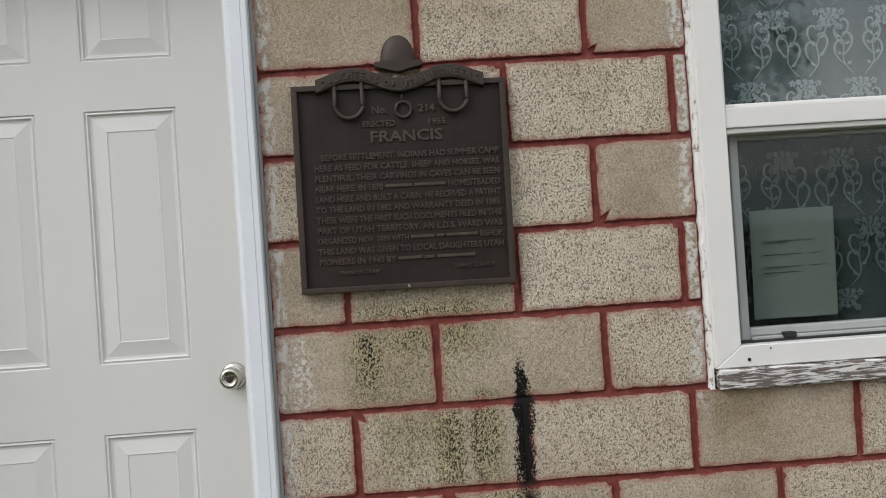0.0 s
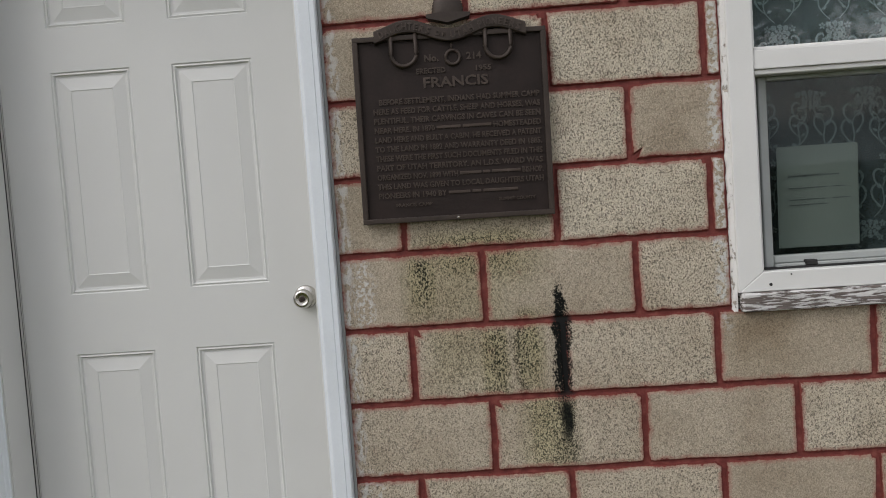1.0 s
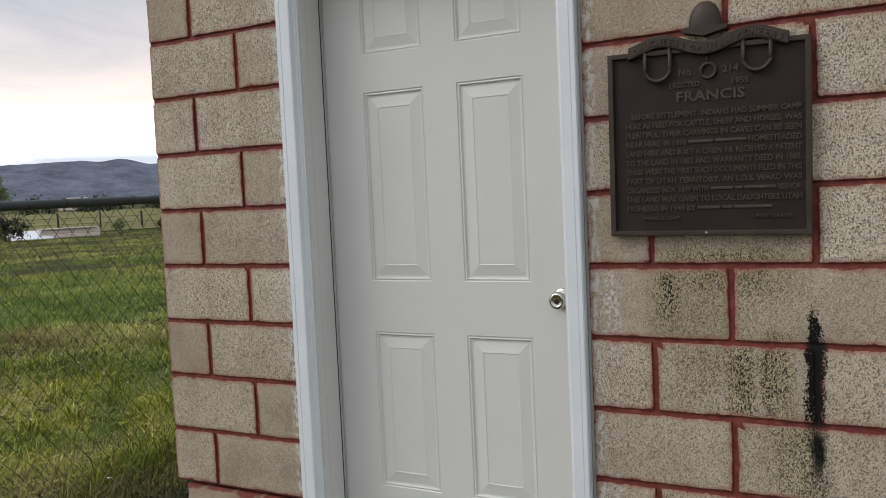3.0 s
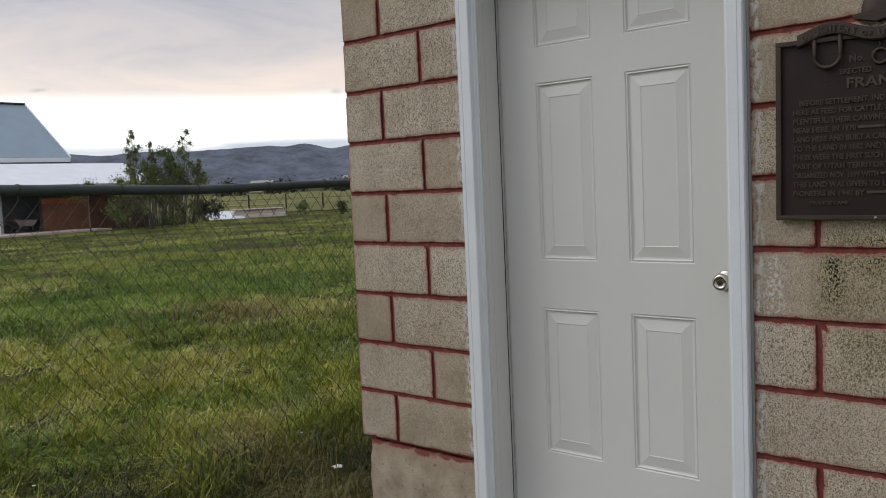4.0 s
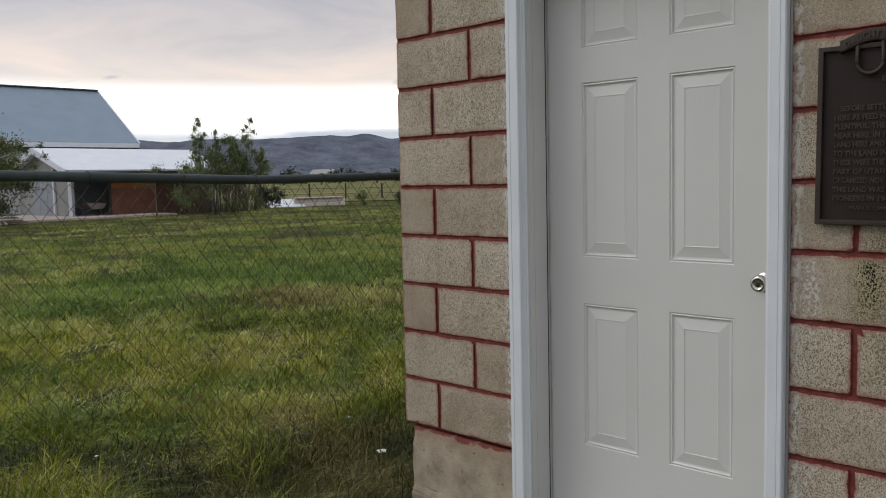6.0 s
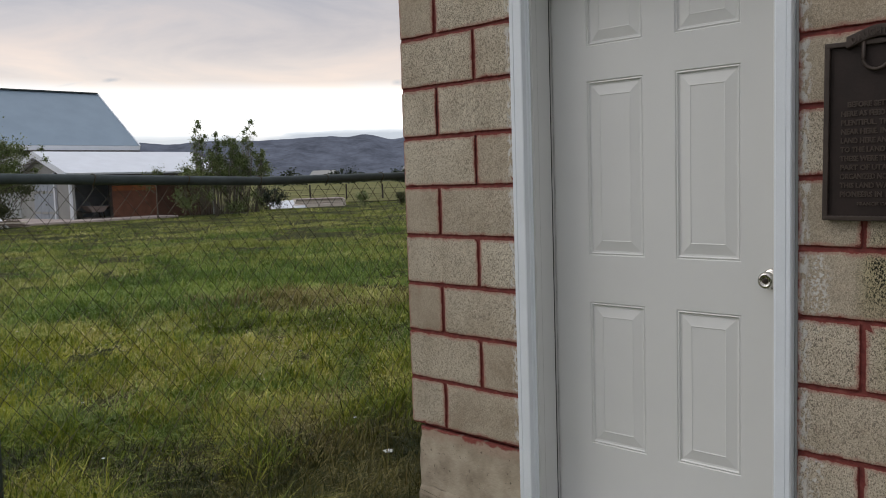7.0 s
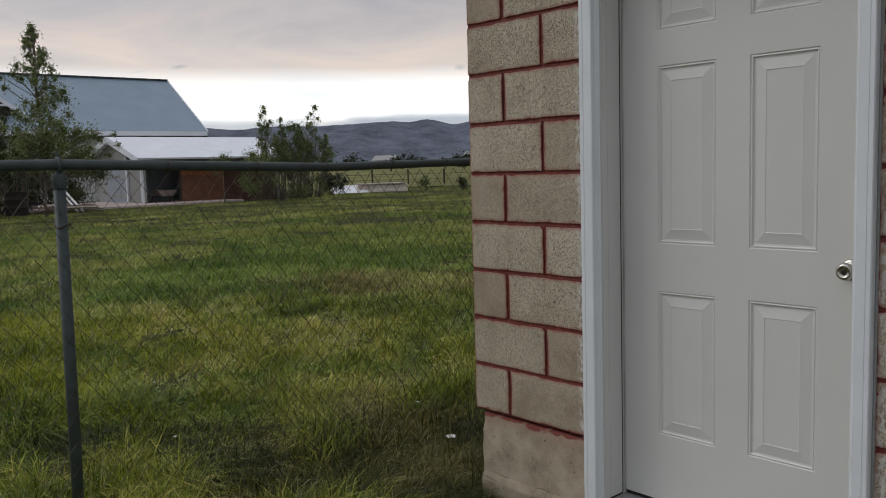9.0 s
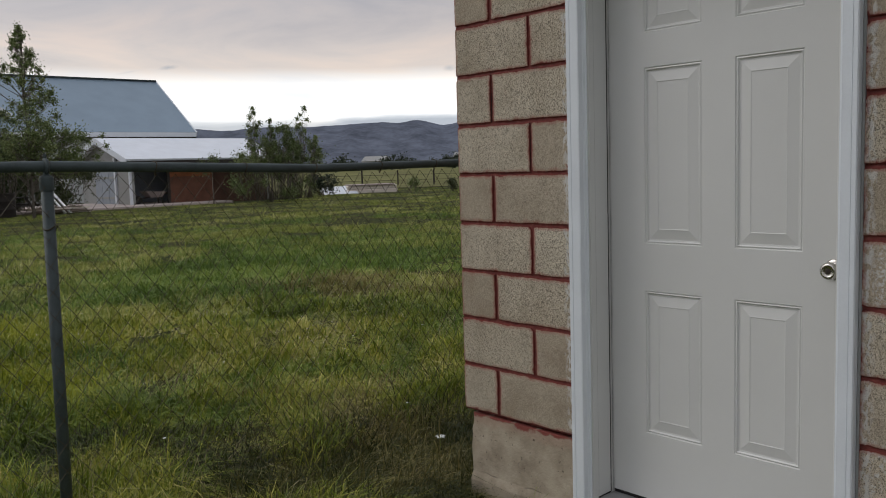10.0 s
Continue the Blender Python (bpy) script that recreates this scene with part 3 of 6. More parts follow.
    # knob
    m = Matrix.Translation((1.515, DY, 0.700)) @ Matrix.Rotation(radians(90), 4, "X")
    knob = part("door_knob", lathe(bmesh.new(), [(0.0325, -0.004), (0.0335, 0.003), (0.031, 0.0075), (0.024, 0.010), (0.0145, 0.012), (0.0125, 0.021), (0.0135, 0.027), (0.021, 0.032), (0.0262, 0.039), (0.0275, 0.046), (0.0262, 0.053), (0.0225, 0.0585), (0.0165, 0.0605), (0.0155, 0.059), (0.010, 0.0585)], m, 32), M_STEEL, d, "round satin steel knob with keyhole", smooth=True)
    part("cylinder", lathe(bmesh.new(), [(0.0088, 0.055), (0.0088, 0.0602), (0.0075, 0.0608)], m, 20), M_BRONZE, knob, smooth=True)
    part("keyhole", boxed(1.5141, 1.5159, DY - 0.0616, DY - 0.0600, 0.6955, 0.7045), M_RUBBER, knob)
    return d


door()
solid("door_step", boxed(DX0 + 0.002, DX1 - 0.002, -0.002, 0.2, GZ - 0.15, -0.264), M_FOUND, "old concrete below the door sill", "step", "structure")

# ---------------------------------------------------------------- window


def glass_material(name, tint, gloss):
    m = Mat(name, 0.02, 0, 0.5)
    t = m.t
    tr = m.n("ShaderNodeBsdfTransparent")
    gl = m.n("ShaderNodeBsdfGlossy", Roughness=0.02)
    fr = m.n("ShaderNodeFresnel", IOR=1.5)
    f = m.math("MULTIPLY_ADD", fr.outputs[0], gloss, 0.01)
    mx = m.n("ShaderNodeMixShader")
    m.l(f, mx.inputs[0])
    m.l(tr.outputs[0], mx.inputs[1])
    m.l(gl.outputs[0], mx.inputs[2])
    tr.inputs[0].default_value = (*tint, 1)
    m.l(mx.outputs[0], t.nodes["Material Output"].inputs[0])
    return m.m


def peel_material(name, wood, paint, bias, stretch=(0.40, 1.0, 3.6), size=38):
    m = Mat(name, 0.8, spec=0.2)
    p = m.pos()
    s = m.noise(m.scaled(p, stretch), size, 5, 0.65)
    grain = m.noise(m.scaled(p, (1, 4, 14)), 20, 4)
    w = m.ramp(grain, [(0.3, tuple(c * 0.45 for c in wood)), (0.7, wood)])
    f = m.step(s, bias - 0.03, bias + 0.03)
    m.color(m.mix(f, w, paint)).bump(m.math("ADD", f, m.math("MULTIPLY", grain, 0.6)), 0.8, 0.002)
    return m.m


def sheer_material():
    m = Mat("sheer_curtain", 0.9, spec=0.1)
    m.color((0.26, 0.30, 0.305))
    tr = m.n("ShaderNodeBsdfTransparent")
    mx = m.n("ShaderNodeMixShader")
    w = m.step(m.noise(m.obj(), 260, 2), 0.3, 0.7, 0.50, 0.72)
    m.l(w, mx.inputs[0])
    m.l(tr.outputs[0], mx.inputs[1])
    m.l(m.b.outputs[0], mx.inputs[2])
    m.l(mx.outputs[0], m.t.nodes["Material Output"].inputs[0])
    return m.m


M_GLASS, M_SHEER = glass_material("window_glass", (0.88, 0.93, 0.94), 1.35), sheer_material()
# lower pane: darker tint and lower gloss than the upper
M_DIM_GLASS = glass_material("dim_lower_glass", (0.56, 0.60, 0.60), 0.15)
M_SILLWOOD = peel_material("peeling_sill", (0.20, 0.17, 0.155), (0.62, 0.61, 0.60), 0.50)
M_CAULK = peel_material("smeared_caulk", (0.52, 0.47, 0.41), (0.74, 0.73, 0.71), 0.40, (1.0, 1.0, 0.6), 70)
M_LACE = plain("lace_thread", (0.40, 0.455, 0.455), 0.9, 0, 0.1, 30, 300, 0.1)
M_PAPER = plain("paper", (0.62, 0.64, 0.58), 0.8, 0, 0.03, 5, 60, 0.02)
M_INK = plain("grey_ink", (0.20, 0.20, 0.20), 0.8, 0, 0.1)
# white sash vinyl, greyed to hold the shadow of its recess
M_SASH = plain("shaded_vinyl", (0.36, 0.38, 0.37), 0.45, 0, 0.06)


def lettering(text, size, depth):
    """Built-in font to mesh data, lying in x, z and facing -y; returns the mesh and its width."""
    cu = bpy.data.curves.new("letters", "FONT")
    cu.body, cu.size, cu.extrude, cu.resolution_u, cu.offset = text, size, depth, 2, size * 0.022
    cu.align_x = "LEFT"
    ob = bpy.data.objects.new("letters", cu)
    scene.collection.objects.link(ob)
    dg = bpy.context.evaluated_depsgraph_get()
    me = bpy.data.meshes.new_from_object(ob.evaluated_get(dg))
    bpy.data.objects.remove(ob)
    bpy.data.curves.remove(cu)
    return me


def put_text(bm, text, x0, x1, z, height, y, depth=0.002):
    """One line of raised letters; x0 to x1 sets its width. A number in place of a text is a plain bar that many letters wide."""
    runs = text if isinstance(text, list) else [text]
    size = height / 0.70
    made, total, gap = [], 0.0, size * 0.28
    for run in runs:
        if isinstance(run, int):
            w = run * size * 0.60
            made.append((None, w))
        else:
            me = lettering(run, size, depth)
            w = max((v.co.x for v in me.vertices), default=0)
            made.append((me, w))
        total += w
    total += gap * (len(runs) - 1)
    k = (x1 - x0) / total
    x = x0
    for me, w in made:
        if me is None:
            box(bm, x, x + w * k, y - depth, y + depth, z + height * 0.22, z + height * 0.78, height * 0.1)
        else:
            m = Matrix.Translation((x, y, z)) @ Matrix.Diagonal((k, 1, 1, 1)) @ Matrix.Rotation(radians(90), 4, "X")
            me.transform(m)
            bm.from_mesh(me)
            bpy.data.meshes.remove(me)
        x += (w + gap) * k


def window():
    w = thing("window_1", "white vinyl single-hung window with a lace curtain behind it", "window", (3.16, 0, 0.65), kind="structure")
    x0, x1, z0, z1 = 2.709, 3.617, 0.650, 1.865
    a = 0.066
    # outer frame with mitred corners
    for pts in (((x0, z0), (x1, z0), (x1 - a, z0 + 0.052), (x0 + a, z0 + 0.052)), ((x0, z1), (x0 + a, z1 - 0.06), (x1 - a, z1 - 0.06), (x1, z1)),
                ((x0, z0), (x0 + a, z0 + 0.052), (x0 + a, z1 - 0.06), (x0, z1)), ((x1, z0), (x1, z1), (x1 - a, z1 - 0.06), (x1 - a, z0 + 0.052))):
        bm = prism(bmesh.new(), [(x, z) for x, z in pts], -0.016, 0.10)
        bmesh.ops.bevel(bm, geom=list(bm.edges), offset=0.0022, segments=1, affect="EDGES")
        part("window_frame", bm, M_VINYL, w)
    part("meeting_rail", boxed(x0 + a - 0.006, x1 - a + 0.006, -0.010, 0.05, 1.228, 1.277, 0.003, 2), M_VINYL, w)
    part("meeting_rail_lip", boxed(x0 + a + 0.004, x1 - a - 0.004, -0.003, 0.05, 1.214, 1.2275, 0.002), M_VINYL, w)
    up = bmesh.new()
    for b in ((x0 + a, x0 + a + 0.010, 1.2775, z1 - 0.06), (x1 - a - 0.010, x1 - a, 1.2775, z1 - 0.06), (x0 + a, x1 - a, 1.2775, 1.287)):
        box(up, b[0], b[1], 0.004, 0.04, b[2], b[3], 0.002)
    part("upper_bead", up, M_VINYL, w)
    part("upper_pane", boxed(x0 + a + 0.004, x1 - a - 0.004, 0.020, 0.024, 1.275, z1 - 0.055), M_GLASS, w)
    lo = bmesh.new()
    for b in ((x0 + a, x0 + a + 0.012, 0.702, 1.226, 0.012), (x1 - a - 0.012, x1 - a, 0.702, 1.226, 0.012)):
        box(lo, b[0], b[1], b[4], 0.05, b[2], b[3], 0.002)
    part("channel", lo, M_VINYL, w)
    sash = bmesh.new()
    lx0, lx1 = x0 + a + 0.028, x1 - a - 0.028
    box(sash, lx0, lx0 + 0.022, 0.045, 0.075, 0.705, 1.215, 0.003)
    box(sash, lx1 - 0.022, lx1, 0.045, 0.075, 0.705, 1.215, 0.003)
    box(sash, lx0 + 0.022, lx1 - 0.022, 0.045, 0.075, 0.715, 0.736, 0.003)
    box(sash, lx0 + 0.022, lx1 - 0.022, 0.035, 0.075, 0.703, 0.7145, 0.002)
    box(sash, lx0 + 0.022, lx1 - 0.022, 0.047, 0.075, 1.202, 1.215, 0.003)
    part("lower_sash", sash, M_SASH, w, "sash frame greyed for the shadow of its recess")
    part("lower_pane", boxed(lx0 + 0.02, lx1 - 0.02, 0.058, 0.062, 0.738, 1.206), M_DIM_GLASS, w)
    part("head_gap", boxed(lx0 + 0.001, lx1 - 0.001, 0.03, 0.046, 1.2155, 1.2265), M_RUBBER, w, "dark seal under the meeting rail")
    part("track_seal", boxed(x0 + a + 0.013, x1 - a - 0.013, 0.02, 0.04, 0.7015, 0.7075), M_RUBBER, w, "black rubber seal")
    part("latch", boxed(2.903, 2.932, 0.022, 0.046, 0.708, 0.722, 0.002), M_RUBBER, w, "black latch tab")
    for hx, hz, hr in ((2.792, 0.668, 0.0042), (2.846, 0.692, 0.0022)):
        part("weep_hole", lathe(bmesh.new(), [(hr, 0), (hr, 0.0015)], Matrix.Translation((hx, -0.0165, hz)) @ Matrix.Rotation(radians(90), 4, "X"), 12), M_RUBBER, w, "small dark hole")
    for o in w.children:
        if o.name.startswith(("upper_pane", "lower_pane")):
            o.visible_shadow = False
    s = part("window_sill", boxed(2.716, 3.64, -0.024, 0.12, 0.5985, 0.6485, 0.004), M_SILLWOOD, w, "weathered sill with peeling white paint")
    w.location.x -= 0.022
    return w


window()


def caulk(x0, x1, z0, z1, seed):
    """A smear of filler with ragged edges between the blocks and the window."""
    rnd = random.Random(seed)
    bm = bmesh.new()
    n = 90
    rows = []
    for i in range(n + 1):
        z = z0 + (z1 - z0) * i / n
        a, b = x0 + rnd.uniform(-0.0015, 0.002), x1
        rows.append([bm.verts.new(p) for p in ((a, 0.006, z), (a + 0.004, -0.002 + rnd.uniform(-0.001, 0.001), z), ((a + b) / 2, -0.003 + rnd.uniform(-0.0015, 0.001), z), (b, -0.004, z), (b, 0.02, z))])
    for u, v in zip(rows, rows[1:]):
        for k in range(4):
            bm.faces.new((u[k], u[k + 1], v[k + 1], v[k]))
    return bm


trim = solid("trim", caulk(2.695, 2.709, 0.60, 1.87, 3), M_CAULK, "ragged smear of white filler along the window", "filler", "structure")
trim.location.x -= 0.022


def lace_curtain():
    c = thing("lace_curtain", "grey sheer curtain with woven floral scrolls", "curtain", (3.16, 0.13, 1.86))
    bm = bmesh.new()
    n = 60
    top, bot = [], []
    for i in range(n + 1):
        x = 2.74 + 0.85 * i / n
        y = 0.105 + 0.006 * math.sin(i * 0.8) + 0.003 * math.sin(i * 2.1)
        top.append(bm.verts.new((x, y, 1.86)))
        bot.append(bm.verts.new((x, y, 0.68)))
    for i in range(n):
        bm.faces.new((bot[i], bot[i + 1], top[i + 1], top[i]))
    part("sheer", bm, M_SHEER, c, smooth=True)

    def ribbon(bm, pts, w):
        prev = None
        for i, (x, z) in enumerate(pts):
            a, b = pts[max(i - 1, 0)], pts[min(i + 1, len(pts) - 1)]
            d = Vector((b[0] - a[0], b[1] - a[1]))
            d.normalize()
            ww = w * (0.35 + 0.65 * math.sin(math.pi * (i + 0.5) / len(pts)))
            v = [bm.verts.new((x - d.y * ww, 0.094, z + d.x * ww)), bm.verts.new((x + d.y * ww, 0.094, z - d.x * ww))]
            if prev:
                bm.faces.new((prev[0], prev[1], v[1], v[0]))
            prev = v

    def petal(bm, cx, cz, ang, r0, r1, w):
        ca, sa = math.cos(ang), math.sin(ang)
        pts = [(r0, 0), ((r0 + r1) / 2, -w), (r1, -w * 0.45), (r1 * 1.05, 0), (r1, w * 0.45), ((r0 + r1) / 2, w)]
        bm.faces.new([bm.verts.new((cx + p * ca - q * sa, 0.093, cz + p * sa + q * ca)) for p, q in pts])

    def curl(bm, x, z, ang, r, turn, w):
        """A tendril that winds up into a small spiral."""
        pts, a = [], ang
        for i in range(16):
            pts.append((x, z))
            step = r * (1 - 0.055 * i) * 0.30
            x, z = x + step * math.cos(a), z + step * math.sin(a)
            a += turn * (0.10 + 0.028 * i)
        ribbon(bm, pts, w)

    def motif(cx, cz, flip):
        bm = bmesh.new()
        for n, r0, r1, w, off in ((8, 0.014, 0.027, 0.0085, 0.0), (6, 0.007, 0.017, 0.0062, 0.4), (4, 0.001, 0.009, 0.0042, 0.1)):
            for k in range(n):
                petal(bm, cx, cz, k * 2 * math.pi / n + off, r0, r1 * (1.0 + 0.12 * math.sin(k * 2.7)), w)
        for ang in (0.35, 2.75, 3.9, 5.5):
            lx, lz = cx + 0.036 * math.cos(ang), cz + 0.036 * math.sin(ang)
            for k in range(5):
                petal(bm, lx, lz, ang + k * 1.257, 0.001, 0.0095, 0.0032)
        for s2 in (1, -1):
            stem = [(cx + s2 * (0.012 + 0.052 * t + 0.012 * math.sin(t * 6.0)), cz + 0.03 + 0.115 * t) for t in [i / 18 for i in range(19)]]
            ribbon(bm, stem, 0.0021)
            for k, (f, sg) in enumerate(((4, 1), (8, -1), (12, 1), (15, -1))):
                x, z = stem[f]
                curl(bm, x, z, math.pi / 2 - sg * s2 * flip * 0.9, 0.036 - 0.003 * k, sg * s2 * flip * 1.15, 0.0031)
                petal(bm, x, z, math.pi / 2 + sg * s2 * 1.1, 0.002, 0.017, 0.0042)
        return bm
    for j in range(7):
        for i in range(6):
            cx, cz = 2.812 + 0.146 * i + (0.073 if j % 2 else 0), 0.79 + 0.18 * j
            if cz < 1.74 and cx < 3.50:
                part("motif", motif(cx, cz, 1 if (i + j) % 2 else -1), M_LACE, c)
    c.location.x -= 0.022


lace_curtain()


def notice():
    n = thing("notice", "sheet of white paper taped inside the window glass", "paper", (2.93, 0.066, 0.763))
    bm = bmesh.new()
    prev = None
    for i in range(9):
        x = 2.822 + 0.216 * i / 8
        y = 0.068 + 0.002 * math.sin(i * 0.9)
        v = [bm.verts.new((x - 0.004, y, 0.763)), bm.verts.new((x, y, 1.036))]
        if prev:
            bm.faces.new((prev[0], v[0], v[1], prev[1]))
        prev = v
    part("sheet", bm, M_PAPER, n)
    t = bmesh.new()
    put_text(t, "Francis Daughters of Utah Pioneers", 2.850, 2.985, 0.953, 0.0065, 0.0665, 0.0004)
    part("heading", t, M_INK, n, "printed heading")
    for z, a, b in ((0.921, 2.850, 3.003), (0.890, 2.850, 3.012), (0.876, 2.850, 2.956)):
        t = bmesh.new()
        x = a
        rnd = random.Random(int(z * 1000))
        while x < b:
            w = rnd.uniform(0.008, 0.02)
            box(t, x, min(x + w, b), 0.0662, 0.0668, z, z + 0.0024)
            x += w + 0.003
        part("printed_line", t, M_INK, n)
    n.location.x += 0.008
    n.location.z -= 0.010


notice()

# ---------------------------------------------------------------- bronze plaque


def ribbon_z(x):
    return 1.387 - 0.014 * math.cos(2 * math.pi * (x - 1.99) / 0.225)


def plaque():
    p = thing("memorial_plaque", "dark bronze memorial plaque with raised lettering, bolted to the blocks", "plaque", (1.985, 0, 0.895))
    x0, x1, z0, z1 = 1.734, 2.2365, 0.8945, 1.381
    part("plate", boxed(x0, x1, -0.017, 0.0, z0, z1, 0.002), M_FIELD, p)
    for b in ((x0, x1, z0, z0 + 0.0125), (x0, x1, z1 - 0.0125, z1), (x0, x0 + 0.0125, z0 + 0.0126, z1 - 0.0126), (x1 - 0.0125, x1, z0 + 0.0126, z1 - 0.0126)):
        part("border", boxed(b[0] - 0.001, b[1] + 0.001, -0.027, -0.0172, b[2] - 0.001, b[3], 0.003, 2), M_BRONZE, p)
    # wavy ribbon
    bm = bmesh.new()
    prev = None
    for i in range(41):
        x = 1.792 + 0.394 * i / 40
        z = ribbon_z(x)
        h = 0.0175
        v = [bm.verts.new(q) for q in ((x, -0.017, z - h), (x, -0.031, z - h + 0.001), (x, -0.034, z - h + 0.004), (x, -0.034, z + h - 0.004), (x, -0.031, z + h - 0.001), (x, 0.0, z + h))]
        if prev:
            for k in range(5):
                bm.faces.new((prev[k], prev[k + 1], v[k + 1], v[k]))
        else:
            bm.faces.new(v)
        prev = v
    bm.faces.new(prev)
    rib = part("ribbon", bm, M_BRONZE, p)
    bm = bmesh.new()
    words = "DAUGHTERS OF UTAH PIONEERS"
    adv = [0.62 if c == " " else (0.42 if c == "I" else 1.0) for c in words]
    small = {10, 11}
    x = 1.803
    k = 0.372 / sum(adv)
    for i, c in enumerate(words):
        if c != " ":
            me = lettering(c, 0.017 if i in small else 0.0245, 0.0022)
            xs = [v.co.x for v in me.vertices]
            mid = (min(xs) + max(xs)) / 2
            cx = x + adv[i] * k / 2
            sl = math.atan((ribbon_z(cx + 0.003) - ribbon_z(cx - 0.003)) / 0.006)
            wide = min(1.0, adv[i] * k * 0.86 / max(1e-4, max(xs) - min(xs)))
            me.transform(Matrix.Translation((cx, -0.035, ribbon_z(cx))) @ Matrix.Rotation(-sl, 4, "Y") @ Matrix.Rotation(radians(90), 4, "X") @ Matrix.Diagonal((wide, 1, 1, 1)) @ Matrix.Translation((-mid, -0.0085 if i not in small else -0.006, 0)))
            bm.from_mesh(me)
            bpy.data.meshes.remove(me)
        x += adv[i] * k
    part("ribbon_letters", bm, M_LETTER, rib, "raised letters, paler for the light they catch")
    # beehive on its board
    prof = []
    for i in range(19):
        t = i / 18
        r = 0.041 * math.sqrt(max(0.0, 1 - (t * 0.97) ** 2.3))
        prof.append((max(0.002, r + (0.0013 if i % 2 else -0.0006)), 0.066 * t))
    hive = part("beehive", lathe(bmesh.new(), prof, Matrix.Translation((1.987, -0.012, 1.4265)) @ Matrix.Diagonal((1, 0.5, 1, 1)), 28), M_BRONZE, p, smooth=True)
    b = prism(bmesh.new(), [(1.930, 1.427), (1.932, 1.418), (1.986, 1.404), (2.043, 1.418), (2.045, 1.427), (1.987, 1.433)], -0.034, 0.0)
    part("hive_board", b, M_BRONZE, hive)
    # yoke bows and ring
    for cx, zt, zb in ((1.867, 1.375, 1.300), (2.113, 1.378, 1.306)):
        pts = [(cx - 0.032, -0.0275, zt + 0.01)] + [(cx - 0.0335 * math.cos(a), -0.0265, zb + 0.0335 - 0.0335 * math.sin(a)) for a in [math.pi * i / 14 for i in range(15)]] + [(cx + 0.032, -0.0275, zt + 0.01)]
        part("yoke_bow", tube(bmesh.new(), pts, 0.0055, 8), M_BRONZE, p, smooth=True)
    part("ring", tube(bmesh.new(), [(1.994 + 0.0185 * math.cos(a), -0.02, 1.3165 + 0.0185 * math.sin(a)) for a in [2 * math.pi * i / 24 for i in range(24)]], 0.0045, 8, True), M_BRONZE, p, smooth=True)
    part("ring_link", tube(bmesh.new(), [(1.992, -0.02, 1.335), (1.992, -0.02, 1.356)], 0.0035, 8), M_BRONZE, p, smooth=True)
    y = -0.0178
    lines = [("No.", 1.918, 1.956, 1.310, 0.0175), ("214", 2.029, 2.068, 1.310, 0.0175), ("ERECTED", 1.895, 1.973, 1.2795, 0.0135), ("1955", 2.048, 2.092, 1.2795, 0.0135),
             ("FRANCIS", 1.911, 2.083, 1.243, 0.0255)]
    body = ["BEFORE SETTLEMENT, INDIANS HAD SUMMER CAMP", "HERE AS FEED FOR CATTLE, SHEEP AND HORSES, WAS", "PLENTIFUL. THEIR CARVINGS IN CAVES CAN BE SEEN",
            ["NEAR HERE. IN 1870", 6, 7, "HOMESTEADED"], "LAND HERE AND BUILT A CABIN. HE RECEIVED A PATENT", "TO THE LAND IN 1882 AND WARRANTY DEED IN 1885.",
            "THESE WERE THE FIRST SUCH DOCUMENTS FILED IN THIS", "PART OF UTAH TERRITORY. AN L.D.S. WARD WAS", ["ORGANIZED NOV. 1899 WITH", 6, 2, 8, "BISHOP."],
            "THIS LAND WAS GIVEN TO LOCAL DAUGHTERS UTAH", ["PIONEERS IN 1940 BY", 5, 2, 8]]
    for i, t in enumerate(body):
        lines.append((t, 1.793 if i == 0 else 1.777, 2.145 if i == 10 else 2.214, 1.2045 - 0.0245 * i, 0.0142))
    lines += [("FRANCIS CAMP", 1.822, 1.918, 0.936, 0.0085), ("SUMMIT COUNTY", 2.094, 2.190, 0.938, 0.0085)]
    for t, a, b2, z, h in lines:
        bm = bmesh.new()
        put_text(bm, t, a, b2, z, h, y, 0.0026)
        part("inscription", bm, M_LETTER, p, "raised letters, paler for the light they catch")
    for bx, bz in ((1.985, 0.9005), (1.90, 1.372), (2.07, 1.372)):
        part("bolt", lathe(bmesh.new(), [(0.004, 0.0), (0.004, 0.0135), (0.002, 0.0155)], Matrix.Translation((bx, -0.0145, bz)) @ Matrix.Rotation(radians(90), 4, "X"), 10), M_STEEL if bz < 1.0 else M_BRONZE, p)
    p.location.x -= 0.018
    p.rotation_euler.y = radians(0.55)
    return p


plaque()

# ---------------------------------------------------------------- chain-link fence
FX = -0.82


def rail_z(y):
    pts = [(-8.0, 1.13), (-4.4, 1.105), (-1.393, 1.101), (-0.6, 1.078), (-0.174, 1.065), (0.742, 1.0735), (1.6, 1.083), (9.0, 1.10)]
    for (a, u), (b, v) in zip(pts, pts[1:]):
        if y <= b:
            return u + (v - u) * (y - a) / (b - a)
    return pts[-1][1]


